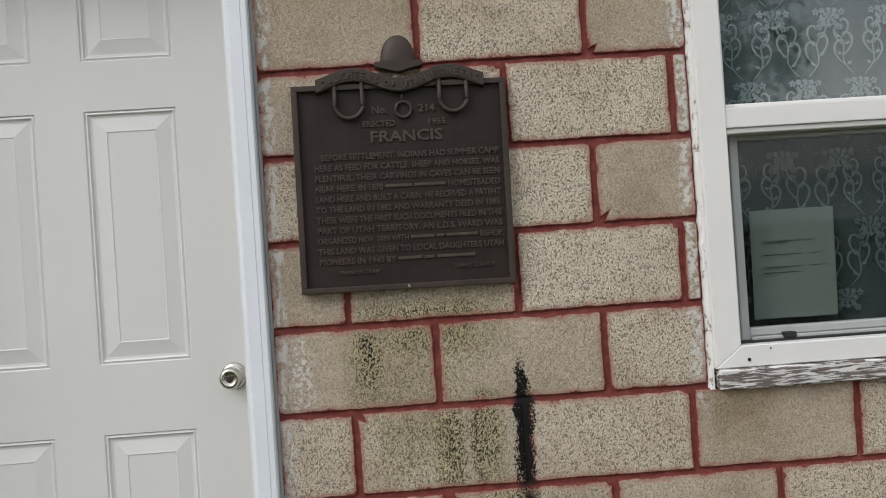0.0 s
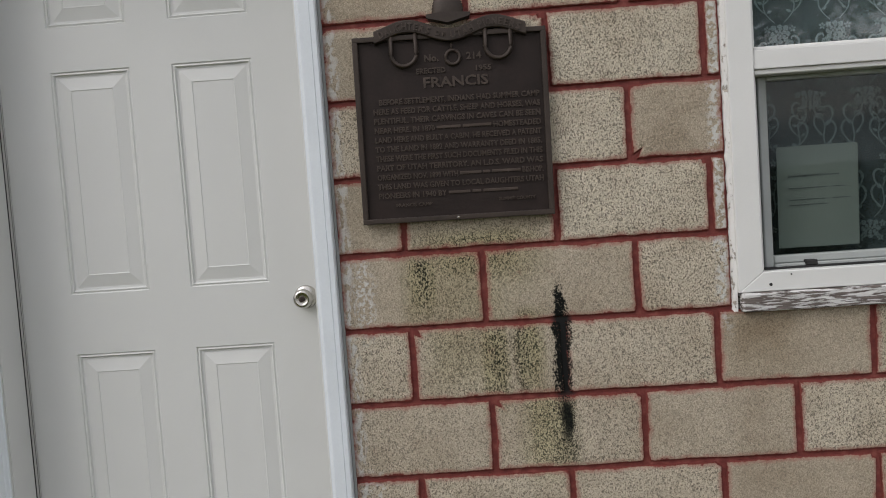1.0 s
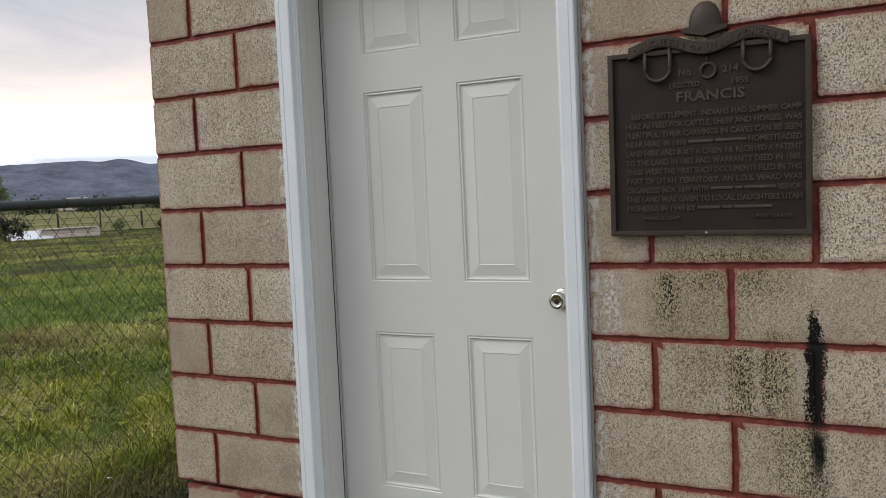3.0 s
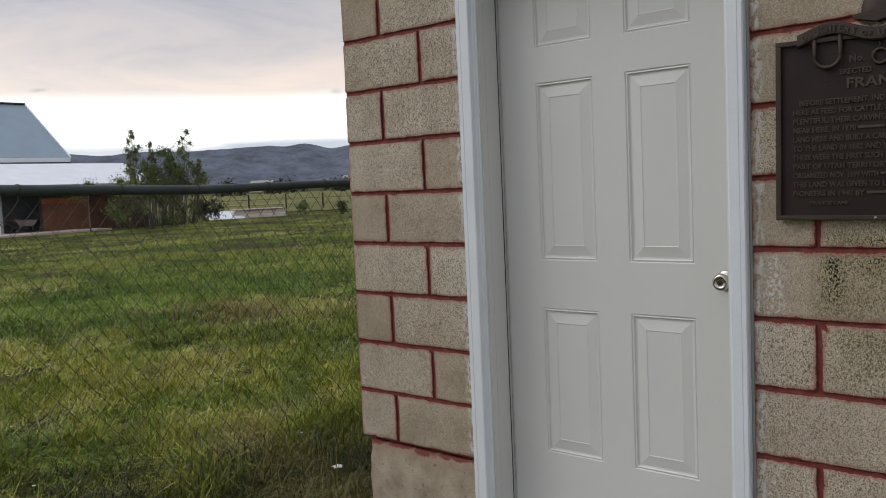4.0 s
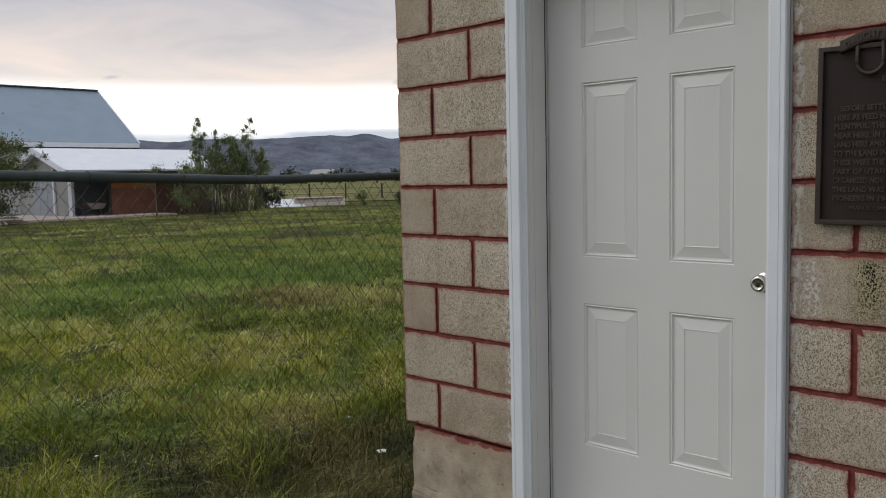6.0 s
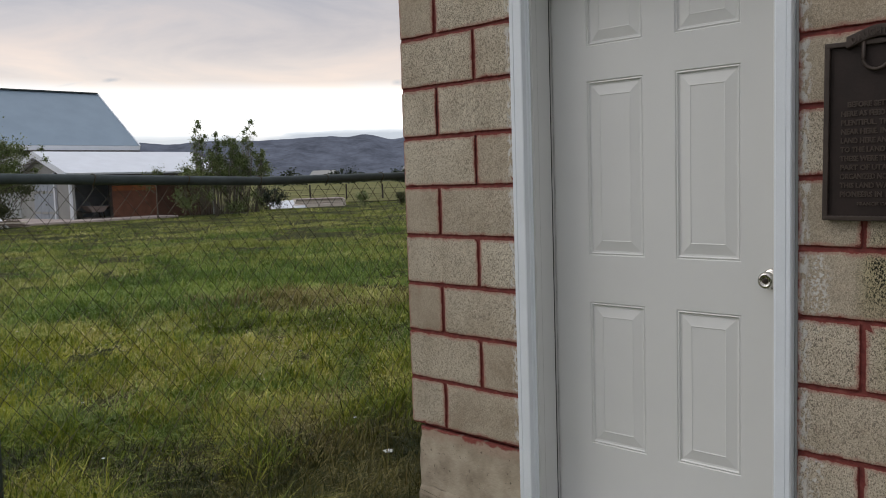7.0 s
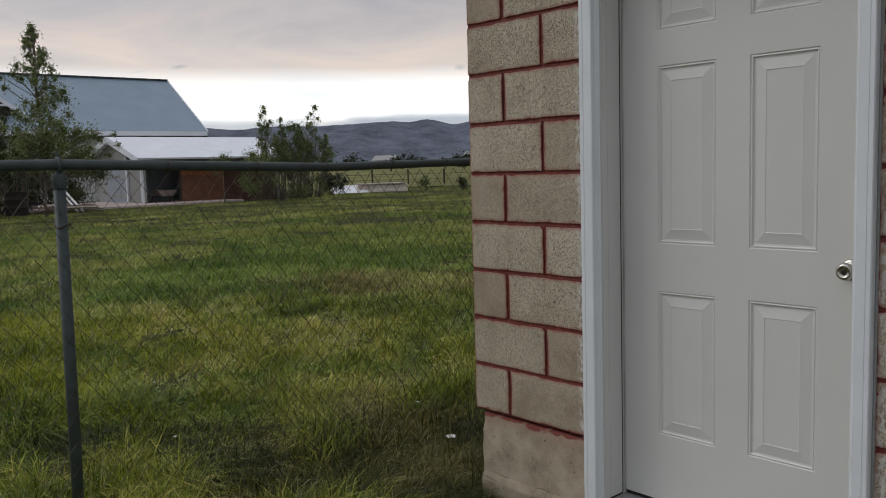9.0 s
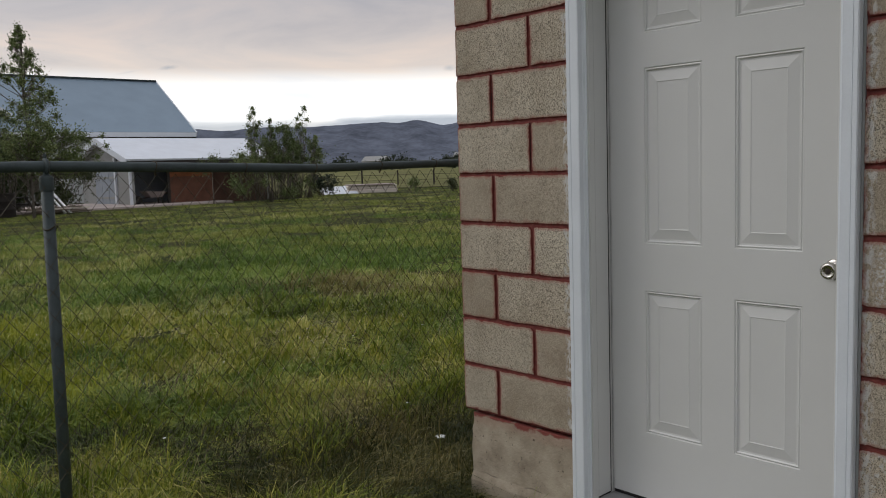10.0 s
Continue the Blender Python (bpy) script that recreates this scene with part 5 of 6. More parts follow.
def leaf_cloud(centres, count, size, seed, name, mat, parent):
    """Many small folded leaves round the given clump centres (x, y, z, radius)."""
    rg = np.random.RandomState(seed)
    cs = np.array(centres)
    wts = cs[:, 3] ** 1.0
    idx = rg.choice(len(cs), count, p=wts / wts.sum())
    d = rg.normal(size=(count, 3))
    d /= np.linalg.norm(d, axis=1)[:, None]
    rad = np.abs(rg.normal(0, 0.75, count))
    d[:, 2] *= 1.12
    p = cs[idx, :3] + d * (cs[idx, 3] * rad)[:, None]
    u = rg.normal(size=(count, 3))
    u /= np.linalg.norm(u, axis=1)[:, None]
    v = np.cross(u, rg.normal(size=(count, 3)))
    v /= np.linalg.norm(v, axis=1)[:, None]
    s = size * rg.uniform(0.6, 1.35, count)[:, None]
    a, b = p - u * s, p + u * s
    c, e = p + v * s * 0.55, p - v * s * 0.55
    verts = np.stack([a, c, b, e], 1).reshape(-1, 3)
    faces = np.arange(count * 4).reshape(-1, 4)
    me = bpy.data.meshes.new(name)
    me.from_pydata(verts.tolist(), [], faces.tolist())
    me.materials.append(mat)
    ob = new(name, me)
    ob.parent = parent
    return ob


def tree(name, label, at, height, trunk_r, clumps, count, leaf, seed, mat, lean=0.0, stems=1, category="tree"):
    """Tapered stems with limbs to every clump, and a crown of leaves. Clumps are rows x, y, z, radius from the foot."""
    t = thing(name, label, category, at)
    rnd = random.Random(seed)
    bm = bmesh.new()
    for s in range(stems):
        a = s * 2.4 + seed
        off = Vector((math.cos(a), math.sin(a), 0)) * (0.25 * trunk_r * 4 if stems > 1 else 0)
        top = Vector((lean, 0, height * (0.93 if stems == 1 else 0.6))) + off * (3.0 if stems > 1 else 0)
        pts = []
        for i in range(7):
            f = i / 6
            pts.append(off + (top - off) * f + Vector((rnd.uniform(-1, 1), rnd.uniform(-1, 1), 0)) * 0.02 * height * f)
        tube(bm, pts, 0, 7, radii=[trunk_r * (1 - 0.9 * i / 6) / (stems ** 0.5) for i in range(7)])
    for x, y, z, r in clumps:
        base = Vector((lean * 0.4 + (0.3 * x if stems > 1 else 0), (0.8 * y if stems > 1 else 0), 0.1 if stems > 1 else max(0.15, z - r - 0.08 * height)))
        end = Vector((x, y, z))
        mid = (base + end) / 2 + Vector((rnd.uniform(-0.1, 0.1), rnd.uniform(-0.1, 0.1), -0.05)) * r
        tube(bm, [base, mid, end], 0, 5, radii=[trunk_r * 0.24, trunk_r * 0.14, trunk_r * 0.05])
        for k in range(3):
            q = end + Vector((rnd.uniform(-1, 1), rnd.uniform(-1, 1), rnd.uniform(-0.3, 1))) * r * 0.9
            tube(bm, [mid, (mid + q) / 2, q], 0, 4, radii=[trunk_r * 0.14, trunk_r * 0.08, trunk_r * 0.03])
    part("trunk", bm, M_BARK, t, local=True, smooth=True)
    leaf_cloud(clumps, count, leaf, seed, "crown", mat, t)
    return t


def spread(seed, n, x, y, z, rx, ry, rz, r0, r1):
    rnd = random.Random(seed)
    out = []
    while len(out) < n:
        a, b, c = (rnd.uniform(-1, 1) for _ in range(3))
        if a * a + b * b + c * c < 1:
            out.append((x + a * rx, y + b * ry, z + c * rz, rnd.uniform(r0, r1)))
    return out


def spire(seed, y, z0, z1, r0, r1, n, sway=0.12):
    """A rising chain of clumps, thinning to a tip."""
    rnd = random.Random(seed)
    return [(rnd.uniform(-1, 1) * r0 * 0.6, y + rnd.uniform(-1, 1) * (sway + r0 * 0.6 * (1 - i / n)), z0 + (z1 - z0) * i / (n - 1), (r0 + (r1 - r0) * i / (n - 1)) * rnd.uniform(0.75, 1.2)) for i in range(n)]


def cone(seed, n, z0, z1, wide, depth, r0, r1, bulge=0.8):
    """Clumps scattered through a pointed crown, smaller and sparser towards the tip."""
    rnd = random.Random(seed)
    out = []
    for i in range(n):
        f = (i + rnd.random()) / n
        w = wide * (1 - f) ** bulge + 0.05
        a, q = rnd.uniform(0, 2 * math.pi), math.sqrt(rnd.random())
        out.append((depth * w * q * math.cos(a), w * q * math.sin(a), z0 + (z1 - z0) * f, (r0 + (r1 - r0) * f) * rnd.uniform(0.7, 1.25)))
    return out


# slim poplar with a pointed top
cl1 = cone(3, 84, 2.3, 7.15, 1.6, 0.8, 0.32, 0.13, 0.75) + spread(11, 40, 0, 0.55, 2.4, 0.8, 2.2, 0.95, 0.2, 0.42) + [(0, 2.5, 2.3, 0.2), (0, 2.9, 2.7, 0.14), (0, 2.2, 2.9, 0.15), (0, 2.75, 3.1, 0.10), (0, -1.15, 4.8, 0.16), (0, -1.2, 5.15, 0.10)]
tree("poplar_tree", "slender young poplar with a pointed thinning crown", (-30.9, 7.55, GZ), 7.3, 0.075, cl1, 27000, 0.041, 3, M_LEAF)
# broad dark shrubs beside it
tree("lilac_shrub", "broad dense dark green shrub with a ragged outline", (-33.4, 4.1, GZ), 4.3, 0.13, spread(21, 90, 0, -0.6, 1.9, 1.5, 3.6, 2.2, 0.35, 0.7) + [c for k, y in enumerate((-4.2, -3.4, -2.7, -1.9, -1.2, -0.4, 0.5, 1.3)) for c in spire(60 + k, y, 2.6, 4.6 + 0.4 * math.sin(k * 2.1), 0.52, 0.22, 8, 0.45)], 56000, 0.054, 5, M_LEAF_DARK, stems=4, category="shrub")
tree("lilac_shrub", "dense dark green shrub behind the poplar", (-36.9, 7.4, GZ), 4.0, 0.1, spread(22, 44, 0, -0.2, 2.75, 1.1, 2.4, 1.1, 0.3, 0.6) + spire(71, -1.9, 3.0, 4.7, 0.45, 0.22, 7, 0.45) + spire(72, -0.9, 3.0, 4.55, 0.45, 0.22, 7, 0.45) + spire(73, 0.1, 3.0, 4.3, 0.45, 0.22, 7, 0.45), 24000, 0.056, 6, M_LEAF_DARK, stems=3, category="shrub")
# undergrowth added dark and wide, also in place of the porch's shade
tree("lilac_shrub", "low dark undergrowth that also stands for the shaded porch behind", (-38.8, 9.2, GZ), 2.4, 0.08, spread(24, 46, 0, 0.6, 1.15, 0.7, 3.4, 0.9, 0.28, 0.55), 17000, 0.056, 15, M_LEAF_DARK, stems=3, category="shrub")
# willow clump in front of the plywood
cl3 = spread(31, 30, 0, 0.1, 1.2, 0.9, 2.9, 0.95, 0.22, 0.45) + spread(38, 26, 0, 0.6, 2.4, 0.8, 2.6, 0.7, 0.2, 0.42) + spread(39, 26, 0, 0.7, 3.1, 0.7, 2.1, 0.8, 0.15, 0.3)
for k, (y, top, w) in enumerate(((-0.75, 4.75, 0.95), (0.2, 4.1, 0.6), (2.1, 4.85, 0.95), (1.2, 3.8, 0.6), (2.8, 3.3, 0.5))):
    cl3 += [(x, y + q, z, r) for x, q, z, r in cone(41 + k, 17, 1.8, top, w, 1.0, 0.27, 0.10, 0.85)]
tree("willow_shrub", "sprawling many-stemmed shrub with two tall leafy tops", (-33.6, 19.5, GZ), 4.5, 0.06, cl3, 36000, 0.041, 7, M_LEAF, stems=5, category="shrub")
tree("sapling", "thin sparse sapling by the shed", (-34.6, 16.9, GZ), 2.6, 0.04, spread(34, 10, 0, 0, 1.9, 0.3, 0.9, 0.5, 0.12, 0.28), 900, 0.037, 8, M_LEAF, category="sapling")
tree("juniper_shrub", "low grey-green bush by the panels", (-38.2, 25.8, GZ), 1.5, 0.05, spread(35, 14, 0, 0, 0.8, 0.6, 0.9, 0.55, 0.25, 0.45), 2600, 0.06, 9, M_CONIFER, stems=3, category="shrub")
tree("small_bush", "small dark bush in the mown grass", (-33.6, 32.1, GZ), 0.95, 0.03, spread(36, 8, 0, 0, 0.5, 0.25, 0.25, 0.4, 0.16, 0.28), 900, 0.05, 10, M_LEAF_DARK, stems=2, category="bush")
tree("small_bush", "low green bush beside the panels", (-35.4, 30.6, GZ), 0.8, 0.03, spread(37, 8, 0, 0, 0.45, 0.35, 0.45, 0.35, 0.16, 0.28), 900, 0.05, 13, M_LEAF, stems=2, category="bush")
# tree mirrored in the window, out in the open before the building
tree("ash_tree", "leafy tree standing out before the building", (5.0, -13.5, GZ), 8.5, 0.16, spread(41, 44, 2.6, 0, 6.2, 3.0, 2.4, 2.4, 0.35, 0.75), 8000, 0.08, 14, M_LEAF, category="tree")


def far_woods():
    """Tree belts far across the valley."""
    rg = np.random.RandomState(4)
    cs = []
    groves = rg.uniform(-66, -38, 16)
    for i in range(150):
        az = radians(groves[i % 16] + rg.normal() * 0.55)
        d = rg.uniform(230, 420)
        r = rg.uniform(1.2, 3.0)
        hh = rg.uniform(0.5, 1.0) * (4.6 if rg.rand() < 0.85 else 6.5)
        for k in range(3):
            cs.append((d * math.sin(az) + rg.normal() * r * 0.5, d * math.cos(az) + rg.normal() * r * 0.5, GZ + rise(d) + hh * (0.25 + 0.3 * k), r * (1 - 0.25 * k)))
    ob = leaf_cloud(cs, 24000, 0.42, 4, "far_woods", M_CONIFER, None)
    tagged(ob, "dark belts of trees far across the valley", "trees", kind="stuff")


far_woods()

# ---------------------------------------------------------------- grass
M_GRASS = grass_material("meadow_grass", [(0.0, (0.018, 0.034, 0.004)), (0.28, (0.072, 0.110, 0.008)), (0.55, (0.165, 0.218, 0.018)), (0.80, (0.40, 0.385, 0.060)), (1.0, (0.60, 0.53, 0.25))])
M_MOWN = grass_material("mown_field_grass", [(0.0, (0.055, 0.088, 0.014)), (0.35, (0.165, 0.215, 0.034)), (0.7, (0.35, 0.365, 0.085)), (1.0, (0.62, 0.58, 0.28))])
# rank grass, its green darkened to hold the shade by the building corner
M_RANK_SHADE = grass_material("rank_shaded_grass", [(0.0, (0.008, 0.014, 0.003)), (0.5, (0.028, 0.038, 0.007)), (0.8, (0.115, 0.105, 0.027)), (1.0, (0.32, 0.27, 0.11))])
M_STRAW = grass_material("dry_seed_stalks", [(0.0, (0.20, 0.18, 0.075)), (1.0, (0.48, 0.42, 0.25))])
M_CLOVER = grass_material("lush_green_grass", [(0.0, (0.040, 0.075, 0.013)), (0.5, (0.125, 0.205, 0.030)), (1.0, (0.32, 0.38, 0.085))])


M_YELLOW = grass_material("ripening_grass", [(0.0, (0.13, 0.15, 0.010)), (0.5, (0.29, 0.32, 0.022)), (1.0, (0.50, 0.48, 0.09))])
M_BROWN = grass_material("dry_matted_grass", [(0.0, (0.045, 0.042, 0.012)), (0.5, (0.17, 0.15, 0.040)), (1.0, (0.42, 0.36, 0.16))])


def blades(name, label, mat, xy, length, width, lean, seed, category="grass"):
    """Curved tapering blades rooted at xy."""
    rg = np.random.RandomState(seed)
    n = len(xy)
    ang = rg.uniform(0, 2 * np.pi, n)
    bend = np.stack([np.cos(ang), np.sin(ang)], 1) * rg.uniform(0.35, 1.55, n)[:, None] + np.array(lean).reshape(-1, 2) * rg.uniform(0.2, 1.8, n)[:, None]
    L = length[:, None]
    side = np.stack([-np.sin(ang + 1.0), np.cos(ang + 1.0)], 1) * (width[:, None] / 2)
    root = xy
    mid = xy + bend * L * 0.32
    tip = xy + bend * L * 0.95
    hmid = L[:, 0] * np.clip(0.66 - 0.18 * np.linalg.norm(bend, axis=1), 0.3, 0.7)
    htip = L[:, 0] * np.clip(1.08 - 0.55 * np.linalg.norm(bend, axis=1), 0.10, 1.0)
    z = np.full(n, GZ - 0.01)
    vs = np.stack([np.column_stack([root - side, z]), np.column_stack([root + side, z]),
                   np.column_stack([mid + side * 0.8, z + hmid]), np.column_stack([mid - side * 0.8, z + hmid]),
                   np.column_stack([tip, z + htip])], 1).reshape(-1, 3)
    base = np.arange(n)[:, None] * 5
    q = base + np.array([[0, 1, 2, 3]])
    t = base + np.array([[3, 2, 4]])
    me = bpy.data.meshes.new(name)
    me.from_pydata(vs.tolist(), [], q.tolist() + t.tolist())
    me.materials.append(mat)
    ob = new(name, me)
    return tagged(ob, label, category, kind="stuff")


def scatter(rg, n, d0, d1, az0=-92.0, az1=-36.0, power=1.0):
    """Roots spread over a fan of the meadow, clear of the building."""
    d = d0 + (d1 - d0) * rg.uniform(0, 1, n) ** power
    az = np.radians(rg.uniform(az0, az1, n))
    p = np.stack([2.6 + d * np.sin(az), -2.5 + d * np.cos(az)], 1)
    clear = ~((p[:, 0] > -0.02) & (p[:, 1] > -0.03) & (p[:, 0] < 5.4) & (p[:, 1] < 6.4)) & ~((p[:, 0] < -35.4) & (p[:, 1] > 7) & (p[:, 1] < 23))
    return p[clear]


def patch(p, f, seed):
    return np.array([noise.noise((x * f, y * f, seed)) for x, y in p])


def tufted(name, label, mat, p, per, size, width, seed, spread_r, category="grass"):
    """Tufts: several blades from one root that share a lean, a length and a lie."""
    rg = np.random.RandomState(seed)
    n = len(p)
    lie = 2.3 * np.stack([patch(p, 1.15, 61.0), patch(p, 1.15, 67.0)], 1) + rg.normal(0, 0.45, (n, 2)) + np.array([0.12, 0.22])
    roots = np.repeat(p, per, 0) + rg.normal(0, 1, (n * per, 2)) * np.repeat(spread_r, per)[:, None]
    W = np.repeat(width, per) * rg.uniform(0.7, 1.3, n * per)
    if mat is not M_RANK_SHADE:
        # other grass stays tiny by the corner, so the shade-darkened blades show
        lee = (p[:, 0] > -0.8 + 0.5 * patch(p, 2.0, 91.0)) & (p[:, 1] > -0.8 + 0.6 * patch(p, 2.0, 92.0)) & (p[:, 0] < 0.1)
        size = np.where(lee, 0.02, size)
    L = np.repeat(size, per) * rg.uniform(0.55, 1.25, n * per)
    ok = ~((roots[:, 0] > -0.02) & (roots[:, 1] > -0.02) & (roots[:, 0] < 5.35) & (roots[:, 1] < 6.3))
    return blades(name, label, mat, roots[ok], L[ok], W[ok], np.repeat(lie, per, 0)[ok], seed + 50, category)


def in_lee(p):
    """The strip beside the corner of the building."""
    return (p[:, 0] > -1.0) & (p[:, 1] > -0.6)


def meadow():
    rg = np.random.RandomState(17)
    p = scatter(rg, 21000, 2.3, 9.5)
    lumps = patch(p, 2.3, 12.0) + 0.5 * patch(p, 5.0, 14.0)
    thick = lumps + 0.25 * rg.uniform(-1, 1, len(p)) > -0.10
    p, lumps = p[thick], lumps[thick]
    keep = ~(in_lee(p) & (rg.uniform(0, 1, len(p)) < 0.75))
    p, lumps = p[keep], lumps[keep]
    near = np.clip(1.25 - np.abs(p[:, 0] + 0.3) / 3.5, 0.3, 1.0)
    size = np.clip(rg.uniform(0.08, 0.15, len(p)) * (0.62 + 0.7 * near) * np.clip(0.95 + 1.5 * lumps, 0.35, 1.9), 0.04, 0.30)
    tufted("grass", "long tousled yellow-green meadow grass", M_GRASS, p, 14, size, 0.0013 * np.hypot(p[:, 0] - 2.6, p[:, 1] + 2.5), 1, np.full(len(p), 0.036))
    p = scatter(rg, 6200, 2.6, 9.5)
    p = p[(patch(p, 0.8, 8.0) > -0.05) & ~in_lee(p)]
    blades("seed_stalks", "dry straw-coloured seed stalks bent over in the grass", M_STRAW, p, rg.uniform(0.16, 0.34, len(p)), rg.uniform(0.002, 0.0036, len(p)), (0.22, 0.38), 2)
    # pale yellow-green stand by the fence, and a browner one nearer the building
    for cx, cy, rx, ry, mat, label, sd in ((-4.7, -0.45, 1.3, 0.5, M_YELLOW, "bright yellow-green ripening grass", 81), (-3.3, -0.85, 0.7, 0.35, M_YELLOW, "bright yellow-green ripening grass", 82), (-1.25, -0.85, 0.5, 0.4, M_RANK_SHADE, "dark rank tussocks by the fence", 85),
                                           (-1.3, 0.3, 0.7, 0.5, M_BROWN, "brownish dry matted grass", 83), (-5.6, 3.6, 1.1, 0.8, M_BROWN, "brownish dry matted grass", 84)):
        q = np.stack([rg.normal(cx, rx, 1500), rg.normal(cy, ry, 1500)], 1)
        q = q[np.hypot((q[:, 0] - cx) / rx, (q[:, 1] - cy) / ry) + 1.2 * patch(q, 1.6, sd) < 1.3]
        tufted("grass", label, mat, q, 10, rg.uniform(0.08, 0.19, len(q)), 0.0011 * np.hypot(q[:, 0] - 2.6, q[:, 1] + 2.5), sd, np.full(len(q), 0.045))
    # a lush dark green swathe across the middle of the meadow
    p = np.stack([rg.normal(-8.3, 1.9, 5200), rg.normal(4.2, 2.3, 5200)], 1)
    edge = np.hypot((p[:, 0] + 8.3) / 2.7, (p[:, 1] - 4.2) / 3.6) + 0.9 * patch(p, 0.7, 51.0) + 0.6 * patch(p, 2.0, 52.0)
    p = p[edge < 0.9]
    tufted("clover", "lush swathe of dark green broad-leaved weeds", M_CLOVER, p, 12, rg.uniform(0.08, 0.19, len(p)), np.full(len(p), 0.012), 21, np.full(len(p), 0.07), "weeds")
    p = scatter(rg, 800, 5.5, 9.5, -74, -50)
    p = p[patch(p, 0.8, 71.0) > 0.02]
    ob = leaf_cloud([(x, y, GZ + rg.uniform(0.10, 0.17), 0.02) for x, y in p], 330, 0.0065, 72, "clover_blossom", M_CREAM, None)
    tagged(ob, "scattered tiny white clover blossoms in the meadow", "flowers", kind="stuff")
    p = scatter(rg, 9500, 8.0, 22.0, -86, -40)
    k = patch(p, 0.5, 5.0)
    tufted("grass", "shorter green meadow grass", M_MOWN, p, 12, np.clip(rg.uniform(0.05, 0.12, len(p)) * (1 + 1.3 * k) * np.clip(1.0 + 2.4 * patch(p, 1.3, 33.0), 0.2, 2.2), 0.015, 0.25), np.full(len(p), 0.011), 3, np.full(len(p), 0.10))
    p = scatter(rg, 10500, 5.0, 26.0, -86, -40)
    p = p[patch(p, 0.30, 21.0) + 0.5 * patch(p, 1.1, 23.0) > 0.04]
    tufted("clover", "lush dark green patches of broad-leaved weeds", M_CLOVER, p, 11, rg.uniform(0.06, 0.17, len(p)), np.full(len(p), 0.013), 4, np.full(len(p), 0.10), "weeds")
    p = scatter(rg, 9500, 20.0, 60.0, -84, -42)
    k = patch(p, 0.22, 6.0)
    tufted("grass", "mown green and straw meadow grass", M_MOWN, p, 13, np.clip(rg.uniform(0.03, 0.08, len(p)) * (1 + 1.1 * k) * np.clip(1.1 + 2.2 * patch(p, 0.7, 35.0), 0.2, 2.2), 0.015, 0.2), np.full(len(p), 0.024), 5, np.full(len(p), 0.28))
    p = scatter(rg, 5200, 2.6, 8.0, -88, -40)
    p = p[patch(p, 0.75, 44.0) + 0.4 * patch(p, 2.2, 45.0) > 0.10]
    tufted("grass", "fresh green grass showing between the dry tussocks", M_CLOVER, p, 10, rg.uniform(0.07, 0.18, len(p)), np.full(len(p), 0.0058), 12, np.full(len(p), 0.06))
    # rank growth in the lee of the building, darkened for the corner's shade
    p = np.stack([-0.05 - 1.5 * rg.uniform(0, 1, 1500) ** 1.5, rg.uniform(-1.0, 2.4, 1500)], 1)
    tufted("grass", "rank grass beside the building corner, darkened for its shade", M_RANK_SHADE, p, 9, rg.uniform(0.12, 0.27, 1500), np.full(1500, 0.0046), 8, np.full(1500, 0.04))
    # short turf all round the building
    d, az = 11.0 * np.sqrt(rg.uniform(0, 1, 15000)), rg.uniform(0, 2 * np.pi, 15000)
    p = np.stack([2.6 + d * np.cos(az), -1.0 + d * np.sin(az)], 1)
    inside = (p[:, 0] > -0.1) & (p[:, 0] < 5.4) & (p[:, 1] > -0.08) & (p[:, 1] < 6.4)
    fan = (p[:, 0] < 1.0) & (p[:, 1] > -2.6)
    p = p[~inside & ~fan]
    tufted("grass", "short turf round the building", M_GRASS, p, 6, rg.uniform(0.04, 0.10, len(p)), np.full(len(p), 0.008), 9, np.full(len(p), 0.07))
    # tufts along the footing, of the same darkened grass
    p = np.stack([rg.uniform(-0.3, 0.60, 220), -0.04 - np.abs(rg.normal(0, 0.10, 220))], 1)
    tufted("grass", "grass growing up against the footing", M_RANK_SHADE, p, 9, rg.uniform(0.05, 0.11, 220), np.full(220, 0.0045), 6, np.full(220, 0.02))
    p = np.stack([rg.normal(-6.8, 0.22, 900), rg.normal(1.35, 0.30, 900)], 1)
    blades("weed_clump", "dark low clump of weeds in the meadow", M_CLOVER, p, rg.uniform(0.12, 0.26, 900), rg.uniform(0.012, 0.022, 900), (0, 0), 7, "weeds")


meadow()

# white blossoms in the grass
rnd = random.Random(6)
for i in range(14):
    x, y = (-0.40, 0.20) if i == 0 else (rnd.uniform(-2.6, -0.2), rnd.uniform(-1.2, 2.6))
    h = 0.10 if i == 0 else rnd.uniform(0.1, 0.2)
    s = 1.25 if i == 0 else rnd.uniform(0.3, 0.55)
    fl = thing("flower", "small white wildflower standing in the grass", "flower", (x, y, GZ), group="white wildflowers")
    part("stem", tube(bmesh.new(), [(0, 0, 0), (0.01, 0, h * 0.6), (0.0, 0.01, h)], 0.0012, 5), M_CLOVER, fl, local=True)
    bm = bmesh.new()
    for k in range(5):
        a = k * 2 * math.pi / 5
        c, sn = math.cos(a), math.sin(a)
        bm.faces.new([bm.verts.new(q) for q in ((0, 0.01, h), (0.014 * s * c - 0.008 * s * sn, 0.01 + 0.014 * s * sn + 0.008 * s * c, h + 0.01 * s), (0.024 * s * c, 0.01 + 0.024 * s * sn, h + 0.006 * s), (0.014 * s * c + 0.008 * s * sn, 0.01 + 0.014 * s * sn - 0.008 * s * c, h + 0.01 * s))])
    part("petals", bm, M_WHITEMETAL, fl, "white petals", local=True)

# ---------------------------------------------------------------- blocks of the wall, each one a piece


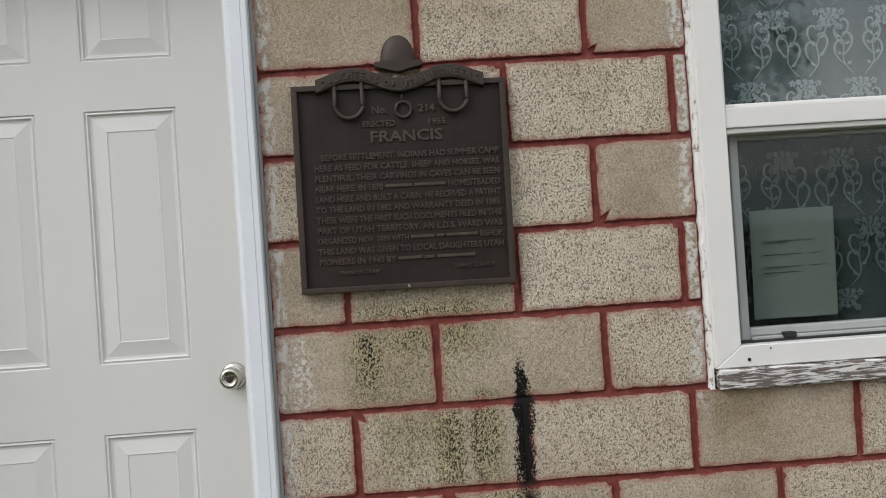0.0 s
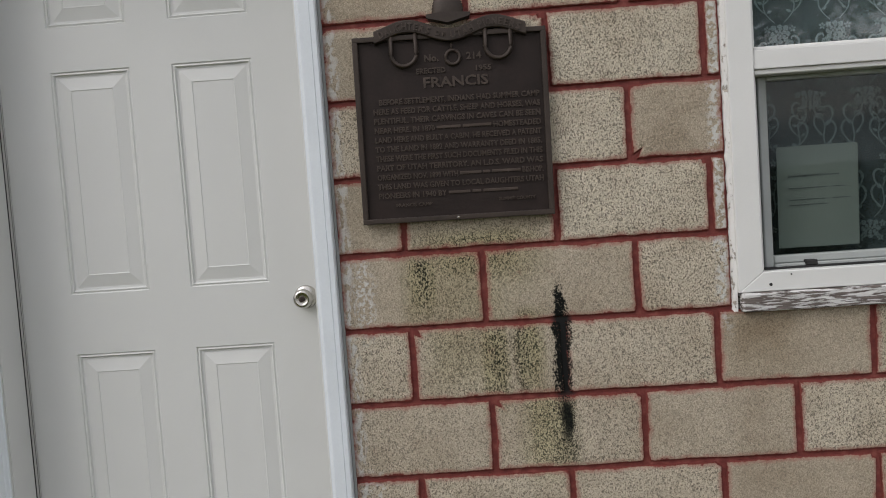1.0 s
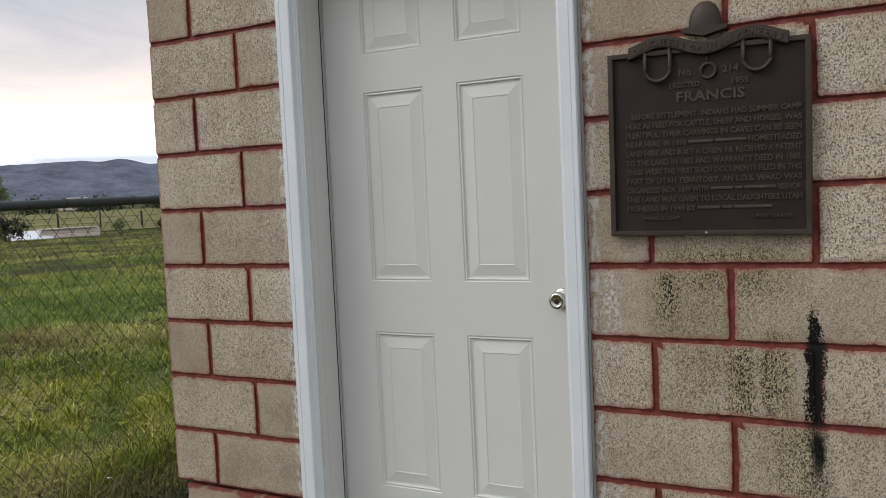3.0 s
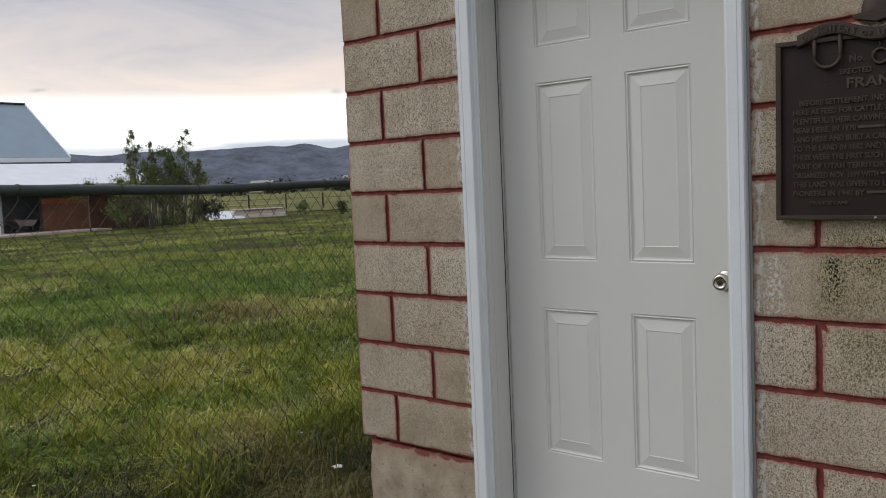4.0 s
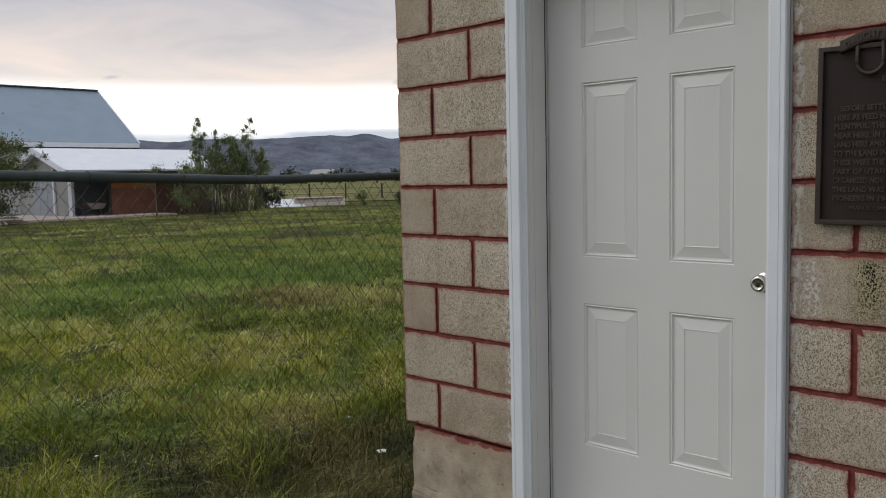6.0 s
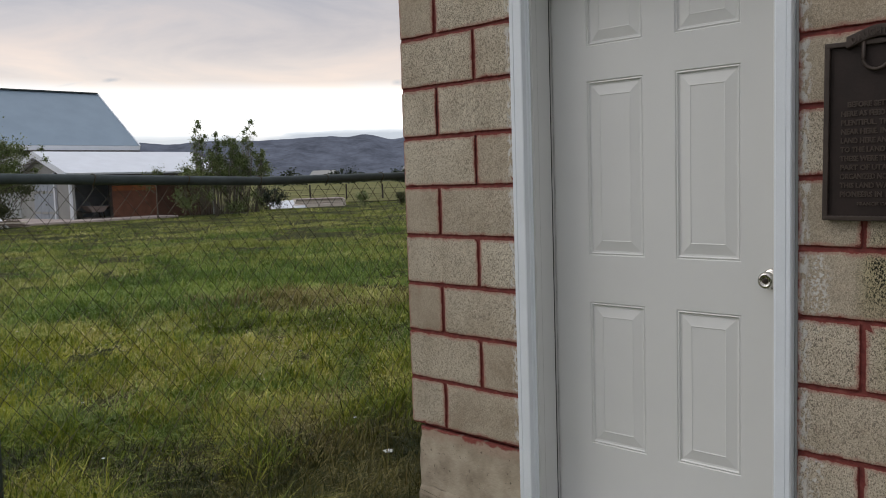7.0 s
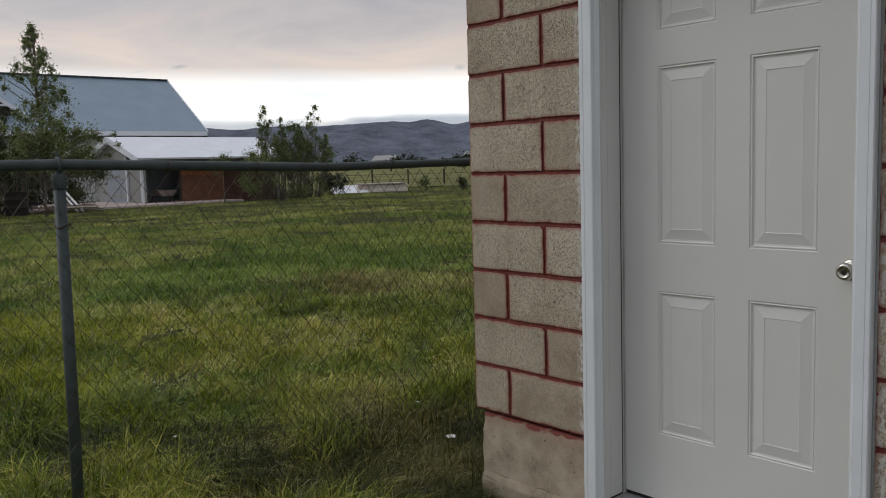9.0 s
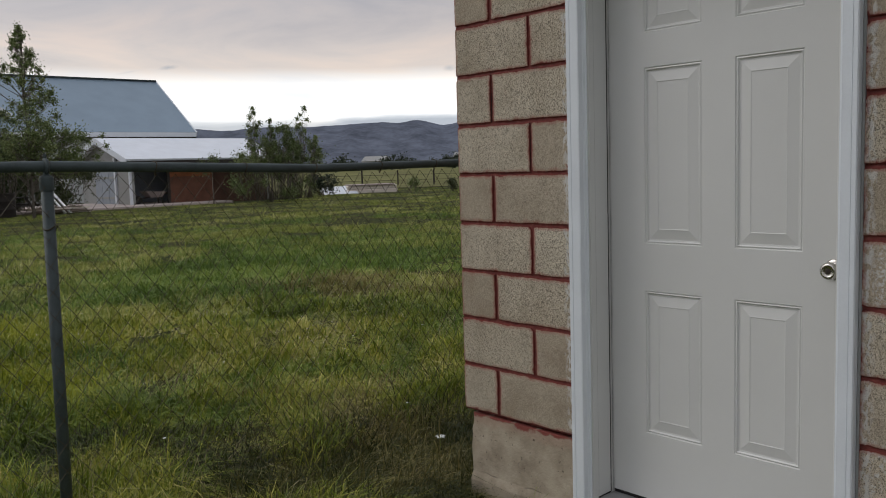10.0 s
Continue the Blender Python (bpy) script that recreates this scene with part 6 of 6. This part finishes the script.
def block_mesh(w, h, seed, spall=""):
    rnd = random.Random(seed)
    hw, hh = w / 2 - 0.0041, h / 2 - 0.0041
    d = 0.014
    tx = [0, d / w, 0.3, 0.5, 0.7, 1 - d / w] if w > 0.1 else [0, 0.5]
    tz = [0, d / h, 0.5, 1 - d / h]
    nx, nz = len(tx), len(tz)
    per = [(-hw + 2 * hw * t, -hh) for t in tx] + [(hw, -hh + 2 * hh * t) for t in tz] + [(hw - 2 * hw * t, hh) for t in tx] + [(-hw, hh - 2 * hh * t) for t in tz]
    corners = {0, nx, nx + nz, 2 * nx + nz}
    chip = rnd.choice(sorted(corners)) if rnd.random() < 0.25 else -1
    spot = {"bl": 0, "br": nx, "tr": nx + nz, "tl": 2 * nx + nz}.get(spall, -1)
    rim = []
    for i, (x, z) in enumerate(per):
        cut = rnd.uniform(0.0, 0.0032)
        if i in corners:
            cut += rnd.uniform(0.0, 0.002)
        if i == chip:
            cut += rnd.uniform(0.003, 0.009)
        if i == spot:
            cut += 0.019
        fx, fz = (1 if abs(abs(x) - hw) < 1e-6 else 0.0), (1 if abs(abs(z) - hh) < 1e-6 else 0.0)
        rim.append((x - math.copysign(cut, x) * fx, z - math.copysign(cut, z) * fz))
    bm = bmesh.new()
    lay = bm.verts.layers.float.new("edge")
    rings = []
    for dy, inset, e in ((0.012, 0.0, 1.0), (0.0022, 0.0, 1.0), (-0.0006, 0.0035, 0.62), (-0.0016, min(0.02, hw * 0.5), 0.0)):
        ring = []
        for x, z in rim:
            v = bm.verts.new((x * (1 - inset / hw), dy + (rnd.uniform(-0.0004, 0.0004) if inset else 0), z * (1 - inset / hh)))
            v[lay] = e
            ring.append(v)
        rings.append(ring)
    n = len(rim)
    for u, v in zip(rings, rings[1:]):
        for i in range(n):
            bm.faces.new((u[i], u[(i + 1) % n], v[(i + 1) % n], v[i]))
    bm.faces.new(rings[-1])
    bmesh.ops.recalc_face_normals(bm, faces=bm.faces)
    me = bpy.data.meshes.new("block")
    bm.to_mesh(me)
    bm.free()
    me.materials.append(M_BLOCK)
    return me


def lay_blocks():
    variants = {}
    spalls = {(9, 2): "tl", (12, 5): "bl", (12, 7): "bl", (10, 1): "tl", (2, 5): "br"}
    rnd = random.Random(5)
    for k in range(11):
        z0, z1 = k * C, (k + 1) * C
        half = k % 2 == 0
        joints = [-0.006] + [C * j - (0.011 if C * j > 1.2 else 0.0) for j in range(1 if half else 2, 26, 2)] + [WALL_X1]
        for a, b in zip(joints, joints[1:]):
            spans = [(a, b)]
            if z0 < DZ1 - 0.02:
                spans = [(p, q) for s, e in spans for p, q in ((s, min(e, DX0)), (max(s, DX1 + 0.002), e)) if q - p > 0.03]
            if z1 > WZ0 + 0.02 and z0 < WZ1 - 0.02:
                spans = [(p, q) for s, e in spans for p, q in ((s, min(e, WX0 - 0.003)), (max(s, WX1 + 0.012), e)) if q - p > 0.03]
            for p, q in spans:
                w = round(q - p, 3)
                spall = spalls.get((round(p / C), k), "")
                key = (w, rnd.randrange(5), spall)
                if key not in variants:
                    variants[key] = block_mesh(w, C, int(w * 1000) * 7 + key[1], spall)
                ob = new("block", variants[key])
                ob.parent = wall
                ob.location = ((p + q) / 2, 0, (z0 + z1) / 2)


lay_blocks()
